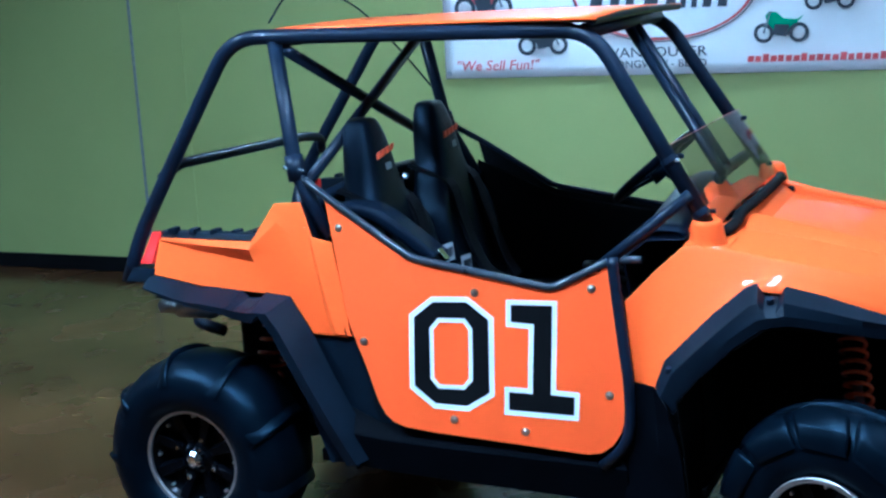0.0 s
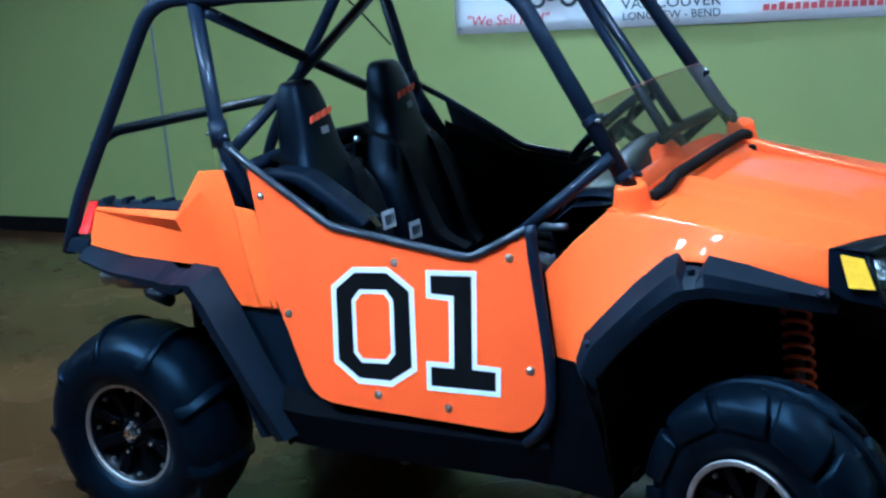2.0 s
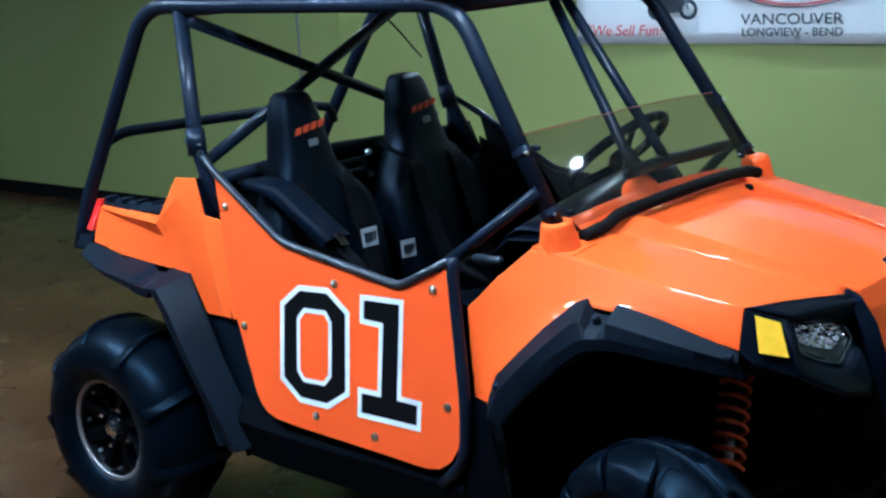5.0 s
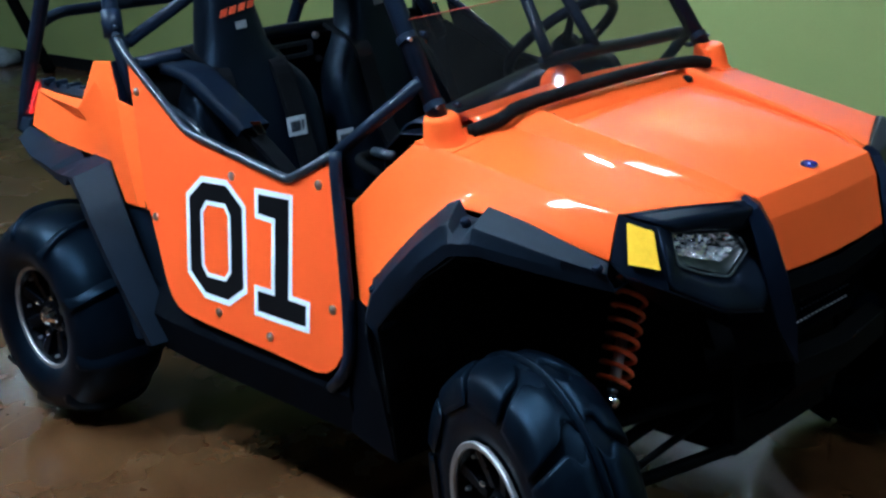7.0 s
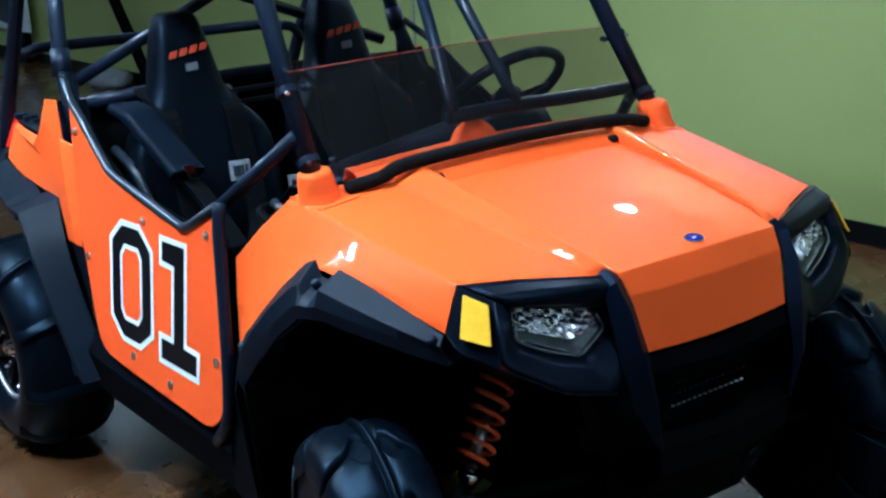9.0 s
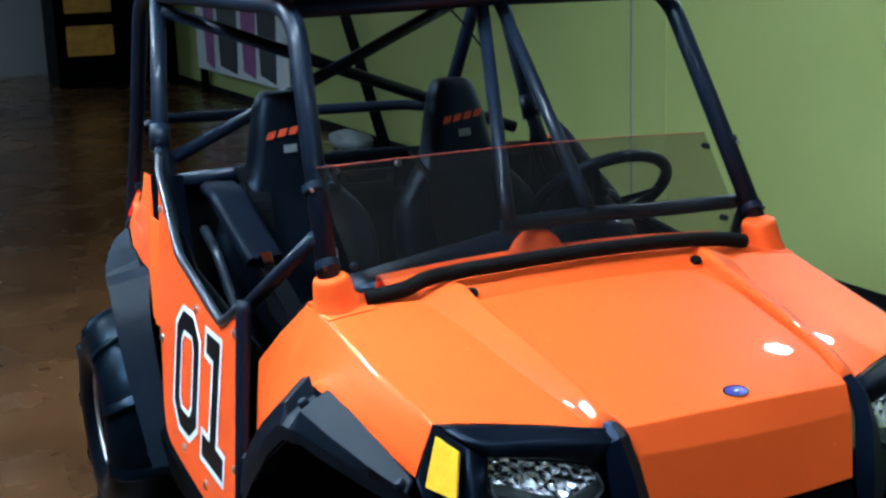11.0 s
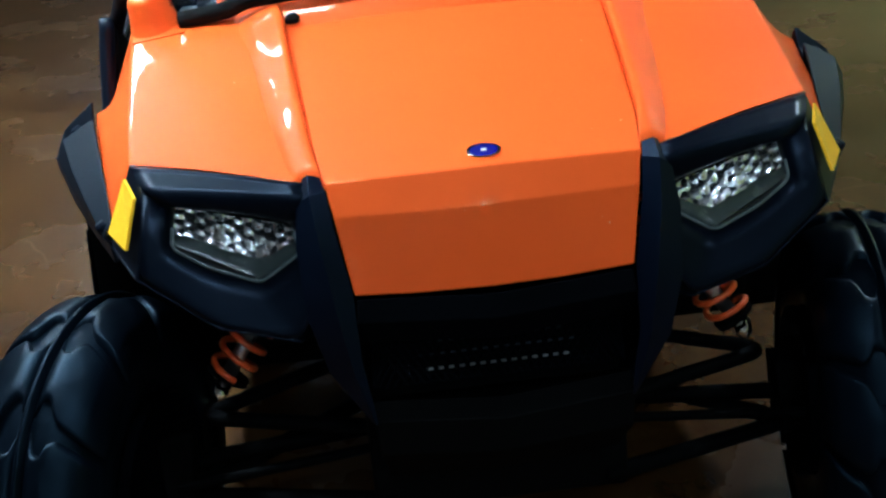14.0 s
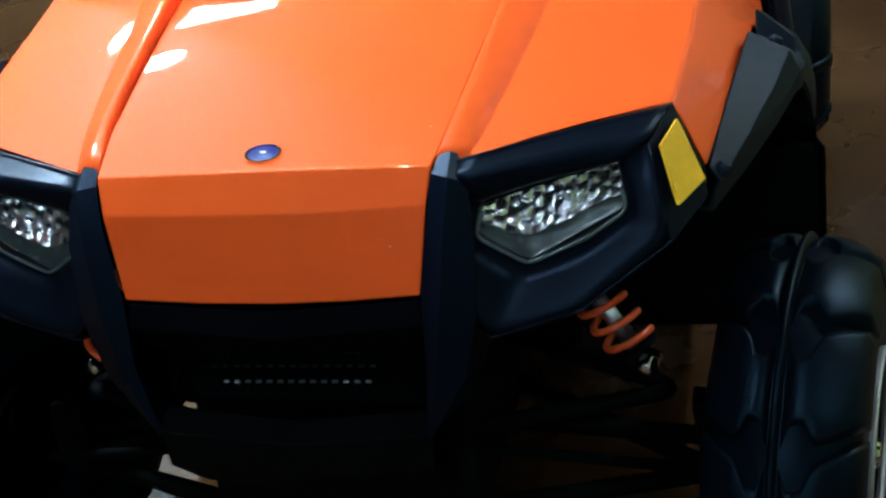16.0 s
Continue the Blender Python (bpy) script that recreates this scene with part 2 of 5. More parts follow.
def clear(name, color, rough=0.03, alpha=0.3):
    """Thin clear plastic: part lets the light straight through, part is a glossy film."""
    m = bpy.data.materials.new(name)
    m.use_nodes = True
    t = m.node_tree
    out = t.nodes["Material Output"]
    through_it = t.nodes.new("ShaderNodeBsdfTransparent")
    through_it.inputs[0].default_value = (*color, 1)
    gloss = t.nodes.new("ShaderNodeBsdfGlossy")
    gloss.inputs["Roughness"].default_value = rough
    # thin grey film; on the lamp lens it paints in a pale veil of light
    dirt_veil = t.nodes.new("ShaderNodeBsdfDiffuse")
    dirt_veil.inputs[0].default_value = (0.35, 0.33, 0.32, 1)
    facing = node(t, "ShaderNodeLayerWeight", Blend=0.5)
    power = t.nodes.new("ShaderNodeMath")
    power.operation = "POWER"
    power.inputs[1].default_value = 5.0
    t.links.new(facing.outputs["Facing"], power.inputs[0])
    fres = node(t, "ShaderNodeMapRange")
    fres.inputs[3].default_value, fres.inputs[4].default_value = 0.018, 0.35
    t.links.new(power.outputs[0], fres.inputs[0])
    mix = t.nodes.new("ShaderNodeMixShader")
    film = t.nodes.new("ShaderNodeMixShader")
    dust = node(t, "ShaderNodeTexNoise", Scale=7.0, Detail=5.0)
    dm = node(t, "ShaderNodeMapRange")
    dm.inputs[3].default_value, dm.inputs[4].default_value = alpha * 0.6, alpha * 1.4
    t.links.new(dust.outputs[0], dm.inputs[0])
    t.links.new(dm.outputs[0], film.inputs[0])
    t.links.new(through_it.outputs[0], film.inputs[1])
    t.links.new(dirt_veil.outputs[0], film.inputs[2])
    t.links.new(fres.outputs[0], mix.inputs[0])
    t.links.new(film.outputs[0], mix.inputs[1])
    t.links.new(gloss.outputs[0], mix.inputs[2])
    t.links.new(mix.outputs[0], out.inputs[0])
    return m


def glow(name, color, strength):
    m = bpy.data.materials.new(name)
    m.use_nodes = True
    b = m.node_tree.nodes["Principled BSDF"]
    b.inputs["Base Color"].default_value = (*color, 1)
    b.inputs["Emission Color"].default_value = (*color, 1)
    b.inputs["Emission Strength"].default_value = strength
    return m


FLOOR = floor_material()
SMOKED = clear("smoked_polycarbonate", (0.79, 0.77, 0.765), alpha=0.010)
EDGERED = material("red_acrylic_edge", (0.26, 0.045, 0.025), 0.3, vary=0.1, scale=20, fine=200, bump=0.02)
LENS = clear("clear_lamp_lens", (0.95, 0.96, 0.97), alpha=0.025)
DIFFUSER = glow("lamp_diffuser", (0.95, 1.0, 0.95), 66.0)
BULB = glow("lamp_bulb", (1.0, 0.99, 0.93), 480.0)
SOFT_BULB = glow("soft_lamp_bulb", (1.0, 0.99, 0.93), 640.0)
BRIGHT_BULB = glow("bright_lamp_bulb", (1.0, 0.99, 0.93), 900.0)


# ---- mesh helpers ----
def part(name, bm, mat, parent=None, label="", smooth=False, bevel=0.0, segments=2):
    me = bpy.data.meshes.new(name)
    bmesh.ops.recalc_face_normals(bm, faces=bm.faces)
    bm.to_mesh(me)
    bm.free()
    me.materials.append(mat)
    for p in me.polygons:
        p.use_smooth = smooth or bevel > 0
    ob = new(name, me)
    if parent is not None:
        ob.parent = parent
    if label:
        tagged(ob, label)
    if bevel > 0:
        mod = ob.modifiers.new("bevel", "BEVEL")
        mod.width, mod.segments, mod.limit_method, mod.angle_limit = bevel, segments, "ANGLE", radians(18)
        mod.harden_normals = True
    return ob


def empty(name, label, category, group="", at=(0, 0, 0)):
    ob = new(name)
    ob.location = at
    return tagged(ob, label, category, group)


def mirrored(points):
    return [(x, -y, z) for x, y, z in points]


def side(points, s):
    """s = -1 keeps the near side's points, s = 1 mirrors them."""
    return list(points) if s < 0 else mirrored(points)


def box_into(bm, lo, hi):
    vs = [bm.verts.new((x, y, z)) for x in (lo[0], hi[0]) for y in (lo[1], hi[1]) for z in (lo[2], hi[2])]
    for f in ((0, 1, 3, 2), (4, 6, 7, 5), (0, 4, 5, 1), (2, 3, 7, 6), (0, 2, 6, 4), (1, 5, 7, 3)):
        bm.faces.new([vs[i] for i in f])


def box(lo, hi):
    bm = bmesh.new()
    box_into(bm, lo, hi)
    return bm


def hull(points):
    bm = bmesh.new()
    for p in points:
        bm.verts.new(p)
    bmesh.ops.convex_hull(bm, input=bm.verts)
    return bm


def loft(rows, thick=0.0, close=False):
    """Quads between polylines of equal length; thick gives the sheet a depth."""
    bm = bmesh.new()
    grid = [[bm.verts.new(p) for p in row] for row in rows]
    for a, b in zip(grid, grid[1:]):
        n = len(a)
        for i in range(n if close else n - 1):
            bm.faces.new((a[i], a[(i + 1) % n], b[(i + 1) % n], b[i]))
    if thick:
        bmesh.ops.recalc_face_normals(bm, faces=bm.faces)
        bmesh.ops.solidify(bm, geom=bm.faces[:], thickness=thick)
    return bm


def spline(points, steps=6):
    """A smooth polyline through the points."""
    p = [Vector(q) for q in points]
    p = [2 * p[0] - p[1], *p, 2 * p[-1] - p[-2]]
    out = []
    for i in range(1, len(p) - 2):
        for k in range(steps):
            t = k / steps
            a, b, c, d = p[i - 1:i + 3]
            out.append(0.5 * (2 * b + (c - a) * t + (2 * a - 5 * b + 4 * c - d) * t * t + (3 * b - a - 3 * c + d) * t ** 3))
    return out + [p[-2]]


def smooth_grid(rows, su=5, sv=5):
    """A smooth grid of points through a coarse one."""
    wide = [spline(r, su) for r in rows]
    columns = [spline([w[i] for w in wide], sv) for i in range(len(wide[0]))]
    return [[c[k] for c in columns] for k in range(len(columns[0]))]


def rounded(points, radius, steps=6):
    """A polyline whose inner corners are rounded."""
    p = [Vector(q) for q in points]
    out = [p[0]]
    for a, b, c in zip(p, p[1:], p[2:]):
        u, v = (a - b), (c - b)
        r = min(radius, u.length * 0.48, v.length * 0.48)
        s, e = b + u.normalized() * r, b + v.normalized() * r
        for k in range(steps + 1):
            t = k / steps
            out.append((1 - t) ** 2 * s + 2 * t * (1 - t) * b + t * t * e)
    return out + [p[-1]]


def tube_into(bm, points, r, sides=12, caps=True, r_end=None):
    pts = [Vector(q) for q in points]
    n = len(pts)
    up = Vector((0.13, 0.21, 0.97))
    rings = []
    for i, p in enumerate(pts):
        d = (pts[min(i + 1, n - 1)] - pts[max(i - 1, 0)]).normalized()
        if i == 0:
            x = d.cross(up).normalized()
        else:
            x = (x - d * x.dot(d)).normalized()
        y = d.cross(x)
        rr = r if r_end is None else r + (r_end - r) * i / (n - 1)
        rings.append([bm.verts.new(p + rr * (math.cos(a) * x + math.sin(a) * y)) for a in
                      [2 * math.pi * k / sides for k in range(sides)]])
    for a, b in zip(rings, rings[1:]):
        for k in range(sides):
            bm.faces.new((a[k], a[(k + 1) % sides], b[(k + 1) % sides], b[k]))
    if caps:
        bm.faces.new(rings[0][::-1])
        bm.faces.new(rings[-1])


def tube(points, r, sides=12, bend=0.0, r_end=None):
    bm = bmesh.new()
    tube_into(bm, rounded(points, bend) if bend else points, r, sides, r_end=r_end)
    return bm


def plate(outline, depth):
    """A flat piece with the outline, as deep as the vector depth."""
    bm = bmesh.new()
    f = bm.faces.new([bm.verts.new(p) for p in outline])
    got = bmesh.ops.extrude_face_region(bm, geom=[f])
    bmesh.ops.translate(bm, vec=depth, verts=[v for v in got["geom"] if isinstance(v, bmesh.types.BMVert)])
    return bm


def frame_plate(outer, inner, depth):
    """A flat ring between two outlines of equal length."""
    bm = bmesh.new()
    d = Vector(depth)
    rings = []
    for shift in (Vector(), d):
        rings.append([[bm.verts.new(Vector(p) + shift) for p in o] for o in (outer, inner)])
    n = len(outer)
    for i in range(n):
        j = (i + 1) % n
        (a, b), (c, e) = rings
        bm.faces.new((a[i], a[j], b[j], b[i]))
        bm.faces.new((c[i], e[i], e[j], c[j]))
        bm.faces.new((a[i], c[i], c[j], a[j]))
        bm.faces.new((b[i], b[j], e[j], e[i]))
    return bm


def lathe(profile, sides=48, start=0.0, turn=2 * math.pi):
    """Profile of (radius, y) turned round the y axis."""
    bm = bmesh.new()
    rings = []
    for k in range(sides):
        a = start + turn * k / sides
        rings.append([bm.verts.new((r * math.cos(a), y, r * math.sin(a))) for r, y in profile])
    for k in range(sides):
        a, b = rings[k], rings[(k + 1) % sides]
        for i in range(len(profile) - 1):
            bm.faces.new((a[i], a[i + 1], b[i + 1], b[i]))
    bmesh.ops.remove_doubles(bm, verts=bm.verts, dist=1e-6)
    return bm


# ---- the room ----
WALL_Y = 2.905
X0, X1, Y0, HIGH = -19.0, 11.0, -7.0, 3.05


def structure(name, bm, mat, label, category, **more):
    return tagged(part(name, bm, mat, None, **more), label, category, kind="structure")


floor = structure("floor", box((X0, Y0, -0.1), (X1, WALL_Y, 0)), FLOOR, "brown stained and sealed concrete floor with worn patches", "floor")
structure("ceiling", box((X0, Y0, HIGH), (X1, WALL_Y, HIGH + 0.1)), CEILING, "plain grey ceiling", "ceiling")
wall = structure("wall_north", box((X0, WALL_Y, -0.1), (X1, WALL_Y + 0.15, HIGH + 0.1)), WALL, "olive green painted showroom wall", "wall")
for i, x in enumerate((-3.79, -3.42)):
    part("joint_strip", box((x - 0.010, WALL_Y - 0.007, 0.104), (x + 0.010, WALL_Y - 0.0005, HIGH)), GREYPRINT if i == 0 else WALL, wall, bevel=0.003)
structure("wall_south", box((X0, Y0 - 0.15, -0.1), (X1, Y0, HIGH + 0.1)), OTHERWALL, "plain painted wall", "wall")
structure("wall_west", box((X0 - 0.15, Y0, -0.1), (X0, WALL_Y, HIGH + 0.1)), OTHERWALL, "plain painted wall", "wall")
structure("wall_east", box((X1, Y0, -0.1), (X1 + 0.15, WALL_Y, HIGH + 0.1)), OTHERWALL, "plain painted wall", "wall")
structure("baseboard", box((X0, WALL_Y - 0.012, 0.001), (X1, WALL_Y - 0.0005, 0.102)), BASE, "black vinyl baseboard along the green wall", "baseboard", bevel=0.004)


def ceiling_lamp(x, y, turn=0, first=None):
    if first is not None:
        return copy_thing(first, pose(x, y, HIGH, 0, 0, turn))
    lamp = empty("ceiling_lamp", "square-edged fluorescent ceiling lamp with white frame, some added as unseen fill", "lamp", "ceiling lamps", (x, y, HIGH))
    part("frame", frame_plate([(-0.24, -0.62, -0.001), (0.24, -0.62, -0.001), (0.24, 0.62, -0.001), (-0.24, 0.62, -0.001)],
                              [(-0.20, -0.58, -0.001), (0.20, -0.58, -0.001), (0.20, 0.58, -0.001), (-0.20, 0.58, -0.001)], (0, 0, -0.03)), HOUSING, lamp)
    part("diffuser", box((-0.198, -0.578, -0.018), (0.198, 0.578, -0.002)), DIFFUSER, lamp, "glowing white diffuser")
    return lamp


def down_lamp(x, y, first=None, bulb=None):
    if first is not None:
        return copy_thing(first, pose(x, y, HIGH))
    lamp = empty("down_lamp", "small round white-rimmed ceiling lamp, some added as unseen key light", "lamp", "round ceiling lamps", (x, y, HIGH))
    part("rim", lathe([(0.085, -0.001), (0.085, 0.022), (0.115, 0.018), (0.12, -0.001)], 28), HOUSING, lamp).matrix_basis = pose(0, 0, 0, -90, 0, 0)
    part("bulb", lathe([(0.0, 0.012), (0.083, 0.012), (0.083, 0.002), (0.0, 0.002)], 28), bulb or BULB, lamp, "glowing round lens").matrix_basis = pose(0, 0, 0, -90, 0, 0)
    return lamp


lamp0 = None
# (0.65, -0.8) and both at x 8.6 are added, unseen fill for hood and nose
for x, y, size, turn in ((-2.35, -1.7, 0.9, 0), (0.65, -0.8, 0.7, 0), (-3.9, 0.7, 0.35, 0), (-7.2, -2.0, 0.5, 90), (-11.1, -1.55, 0.7, 90),
                         (-17.9, -1.7, 0.8, 90), (8.6, -2.2, 0.8, 0), (8.6, 0.3, 0.9, 0)):
    made = ceiling_lamp(x, y, turn, lamp0)
    lamp0 = lamp0 or made
    made.scale = (size, size, 1.0)
lamp0 = None
# last two are added, unseen key lights that give the sharp floor shadow
for x, y, size in [(-3.1, 2.5, 0.45), (4.65, 0.36, 0.9), (-8.7, 2.6, 0.5), (2.6, 2.5, 0.65), (-1.6, -2.05, 1.6), (0.25, -1.9, 1.7)]:
    made = down_lamp(x, y, lamp0)
    made.scale = (size, size, 1.0)
    lamp0 = lamp0 or made
for x, y, size, bulb in ((2.32, -0.12, 0.65, SOFT_BULB), (-0.85, 2.5, 0.95, BRIGHT_BULB)):
    made = down_lamp(x, y, None, bulb)
    made.scale = (size, size, 1.0)

# ---- the buggy ----
buggy = empty("off_road_buggy", "orange two-seat off-road buggy with black roll cage and sand tyres", "off-road vehicle", at=(-0.002, 0.0, -0.006))
buggy.scale = (0.998, 0.984, 0.990)


def body(name, bm, mat=None, parent=None, label="", **more):
    return part(name, bm, mat or ORANGE, parent or buggy, label, **more)


# hood: middle panel with its two front creases
def hood_row(x, z, half, crown=0.0, ahead=0.0):
    return [(x + ahead * (1 - k * k), half * k, z + crown * (1 - k * k)) for k in (-1, -0.5, 0, 0.5, 1)]


hood = body("hood", loft([hood_row(0.70, 1.066, 0.292, 0.012), hood_row(0.85, 1.046, 0.277, 0.012), hood_row(1.0, 1.019, 0.264, 0.011),
                          hood_row(1.15, 0.985, 0.252, 0.009), hood_row(1.243, 0.957, 0.238, 0.006, 0.012),
                          hood_row(1.268, 0.912, 0.230, 0.0, 0.014), hood_row(1.299, 0.797, 0.212, -0.010, 0.0)], 0.006), bevel=0.005, segments=3)
hood.modifiers["bevel"].angle_limit = radians(9)
body("hood_lip", loft([hood_row(0.63, 1.085, 0.335, 0.014, 0.02), hood_row(0.655, 1.091, 0.33, 0.014, 0.02), hood_row(0.690, 1.085, 0.318, 0.014, 0.015),
                       hood_row(0.722, 1.066, 0.296, 0.012, 0.006), hood_row(0.728, 1.058, 0.292, 0.012, 0.006)], 0.005), bevel=0.008, segments=3)
badge = part("badge", lathe([(0.0, -0.004), (0.024, -0.003), (0.027, 0.0), (0.027, 0.004)], 28), BLUE, hood, "small oval blue enamel badge")
badge.matrix_basis = pose(1.222, 0.004, 0.972, -73, 0, 90) @ Matrix.Diagonal((0.88, 1, 0.62, 1))
ring = part("badge_rim", lathe([(0.026, -0.005), (0.0295, -0.004), (0.0295, 0.004), (0.026, 0.004), (0.026, -0.005)], 28), CHROME, hood, "thin bright badge rim")
ring.matrix_basis = badge.matrix_basis.copy()
part("badge_mark", lathe([(0.0, -0.006), (0.010, -0.0058), (0.011, -0.003)], 20), WHITE, hood, "tiny white shape on the badge").matrix_basis = badge.matrix_basis @ Matrix.Diagonal((0.5, 1, 0.3, 1))
for s in (-1, 1):
    part("hood_latch", lathe([(0.0, -0.012), (0.009, -0.01), (0.014, -0.002), (0.014, 0.006)], 14), FOAM, hood, "small black hood latch").matrix_basis = pose(0.712, 0.273 * s, 1.076, -85, 0, 0)

    # sunk seam between the middle panel and its ridge
    seam = [(0.70, 0.292, 1.066), (0.85, 0.277, 1.046), (1.0, 0.264, 1.019), (1.15, 0.252, 0.985), (1.236, 0.240, 0.957)]
    body("hood_seam", loft([[(x, s * (y - 0.008), z - 0.010), (x, s * (y + 0.022), z - 0.011)] for x, y, z in seam], 0.003), None, hood)

    # ridge beside the middle panel
    stations = [(0.66, 0.315, 1.075, 0.022), (0.72, 0.31, 1.068, 0.03), (0.8, 0.30, 1.052, 0.024), (1.0, 0.284, 1.014, 0.018), (1.14, 0.271, 0.982, 0.015), (1.224, 0.257, 0.957, 0.006)]
    rows = []
    for x, y, z, h in stations:
        w = 0.034 if x < 0.75 else 0.024
        out = 0.078 - 0.048 * (x - 0.66) / 0.564
        rows.append([(x, y - w * 0.70, z - 0.022), (x, y - w * 0.68, z + h * 0.45), (x, y - w * 0.52, z + h * 0.92), (x, y - w * 0.22, z + h), (x, y + w * 0.16, z + h * 0.84), (x, y + out * 0.6, z + h * 0.26 - 0.002), (x, y + out, z - 0.014)])
    rows = [side([(a, -b, c) for a, b, c in r], s) for r in rows]
    body("hood_ridge", loft(smooth_grid(rows, 3, 3), 0.003), None, hood, smooth=True)

    # wing: from the ridge over the rounded outer crease down to the arch
    upper = [(0.405, -0.645, 0.910), (0.475, -0.613, 0.985), (0.556, -0.579, 1.058), (0.62, -0.576, 1.061), (0.75, -0.567, 1.036), (0.87, -0.558, 1.014), (0.99, -0.549, 0.993), (1.104, -0.539, 0.972)]
    lower = [(0.437, -0.674, 0.672), (0.518, -0.712, 0.679), (0.532, -0.697, 0.757), (0.585, -0.685, 0.815), (0.66, -0.668, 0.887), (0.765, -0.640, 0.955), (0.93, -0.615, 0.935), (1.112, -0.579, 0.885)]
    inner = [(0.415, -0.600, 0.905), (0.488, -0.560, 0.985), (0.63, -0.335, 1.083), (0.70, -0.335, 1.068), (0.85, -0.322, 1.040), (1.0, -0.306, 1.008), (1.12, -0.293, 0.981), (1.222, -0.270, 0.953)]
    columns = []
    for k, (a, b, c) in enumerate(zip(inner, upper, lower)):
        a, b, c = Vector(a), Vector(b), Vector(c)
        crown = 0.005 if k > 1 else 0.0
        out = Vector((0, -0.002, 0))
        up, down = (a - b).normalized(), (c - b).normalized()
        w = min(1.0, (a - b).length * 0.9 / 0.05)
        up = up * w
        knee = b + (up + down) * 0.0022
        sink = Vector((0, 0.0015 if 2 < k < 7 else 0.0, 0))
        columns.append([a, a.lerp(b, 0.3) + Vector((0, 0, crown * 0.8)), a.lerp(b, 0.6) + Vector((0, 0, crown)), b + up * 0.03 + Vector((0, 0, crown * 0.3)), b + up * 0.014, b + up * 0.0065,
                        knee, b + down * 0.0065, b + down * 0.014, b.lerp(c, 0.25) + out * 0.4, b.lerp(c, 0.42) + out * 0.7, b.lerp(c, 0.50) + out * 0.7 + sink, b.lerp(c, 0.75) + out * 0.5 + sink, c])
    dense = []
    dense += columns[:2]
    for p, q in zip(columns[2:], columns[3:]):
        dense += [[v.lerp(w, k / 3) for v, w in zip(p, q)] for k in range(3)]
    dense.append(columns[-1])
    shell = []
    for r in dense:
        shell.append(side([tuple(v) for v in r] + [(v.x, v.y + 0.006, v.z - 0.004) for v in r[::-1]], s))
    bm = loft(shell, close=True)
    for row in (shell[0], shell[-1]):
        half = len(row) // 2
        for k in range(half - 1):
            bm.faces.new([bm.verts.new(row[i]) for i in (k, k + 1, -k - 2, -k - 1)])
    bmesh.ops.remove_doubles(bm, verts=bm.verts, dist=1e-5)
    wing = body("front_wing", bm, None, None, "glossy orange front wing", smooth=True)
    wing.modifiers.new("even", "WEIGHTED_NORMAL").weight = 60
    foot = [(0.560, -0.578, 1.062), (0.676, -0.570, 1.050), (0.684, -0.472, 1.064), (0.565, -0.468, 1.073)]
    part("boss_foot", hull(side([(x, y, z + dz) for x, y, z in foot for dz in (0.0025, -0.02)], s)), ORANGE, wing, "square foot under the pillar boss", bevel=0.003)

    # pillar boss
    bx, by, bz = 0.612, -0.530, 1.057
    boss = [lathe([(0.0, 0.070), (0.030, 0.070), (0.036, 0.066), (0.039, 0.058), (0.043, 0.03), (0.047, 0.008), (0.052, 0.000), (0.054, -0.016)], 28)]
    ob = body("pillar_boss", boss[0], smooth=True)
    ob.matrix_basis = pose(bx, by if s < 0 else 0.528, bz, -90 + 8, 0, 0) @ Matrix.Diagonal((1.1, -1, 1, 1))

    # black arch flare
    f_in = [(0.500, -0.706, 0.690), (0.528, -0.704, 0.765), (0.59, -0.69, 0.83), (0.655, -0.672, 0.897), (0.735, -0.652, 0.965), (0.765, -0.645, 0.978), (0.785, -0.645, 0.945), (0.822, -0.64, 0.940), (0.838, -0.634, 0.970), (0.93, -0.616, 0.945), (1.03, -0.596, 0.910), (1.115, -0.582, 0.882)]
    f_mid = [(0.520, -0.735, 0.665), (0.552, -0.735, 0.735), (0.615, -0.735, 0.80), (0.685, -0.725, 0.868), (0.755, -0.705, 0.928), (0.775, -0.70, 0.935), (0.79, -0.70, 0.915), (0.822, -0.698, 0.912), (0.84, -0.692, 0.938), (0.93, -0.668, 0.915), (1.03, -0.632, 0.885), (1.12, -0.598, 0.862)]
    f_out = [(0.545, -0.75, 0.645), (0.578, -0.752, 0.715), (0.64, -0.752, 0.775), (0.705, -0.746, 0.84), (0.775, -0.735, 0.893), (0.79, -0.733, 0.897), (0.80, -0.731, 0.90), (0.825, -0.729, 0.902), (0.845, -0.722, 0.905), (0.935, -0.690, 0.887), (1.03, -0.648, 0.866), (1.12, -0.605, 0.848)]
    f_out = [(x, y + 0.016, z) for x, y, z in f_out]
    f_lip = [(x + 0.01, y + 0.005, z - 0.028) for x, y, z in f_out]
    f_und = [(x + 0.012, y + 0.05, z - 0.02) for x, y, z in f_out]
    flare = body("front_flare", loft([side(r, s) for r in (f_in, f_mid, f_out, f_lip, f_und)], 0.005), PLASTIC, None, "black textured plastic wheel-arch flare", bevel=0.004)
    for x, y, z in ((0.803, -0.672, 0.938), (1.10, -0.60, 0.872), (0.545, -0.722, 0.745)):
        part("flare_bolt", lathe([(0, -0.008), (0.008, -0.008), (0.011, -0.003), (0.011, 0.01)], 10), TUBE, flare).matrix_basis = pose(x, y if s < 0 else -y, z, -60 if s < 0 else -120, 0, 0)
    g_up = [(0.42, -0.672, 0.690), (0.50, -0.706, 0.690), (0.545, -0.750, 0.645)]
    g_lo = [(0.41, -0.705, 0.34), (0.52, -0.722, 0.33), (0.60, -0.735, 0.33)]
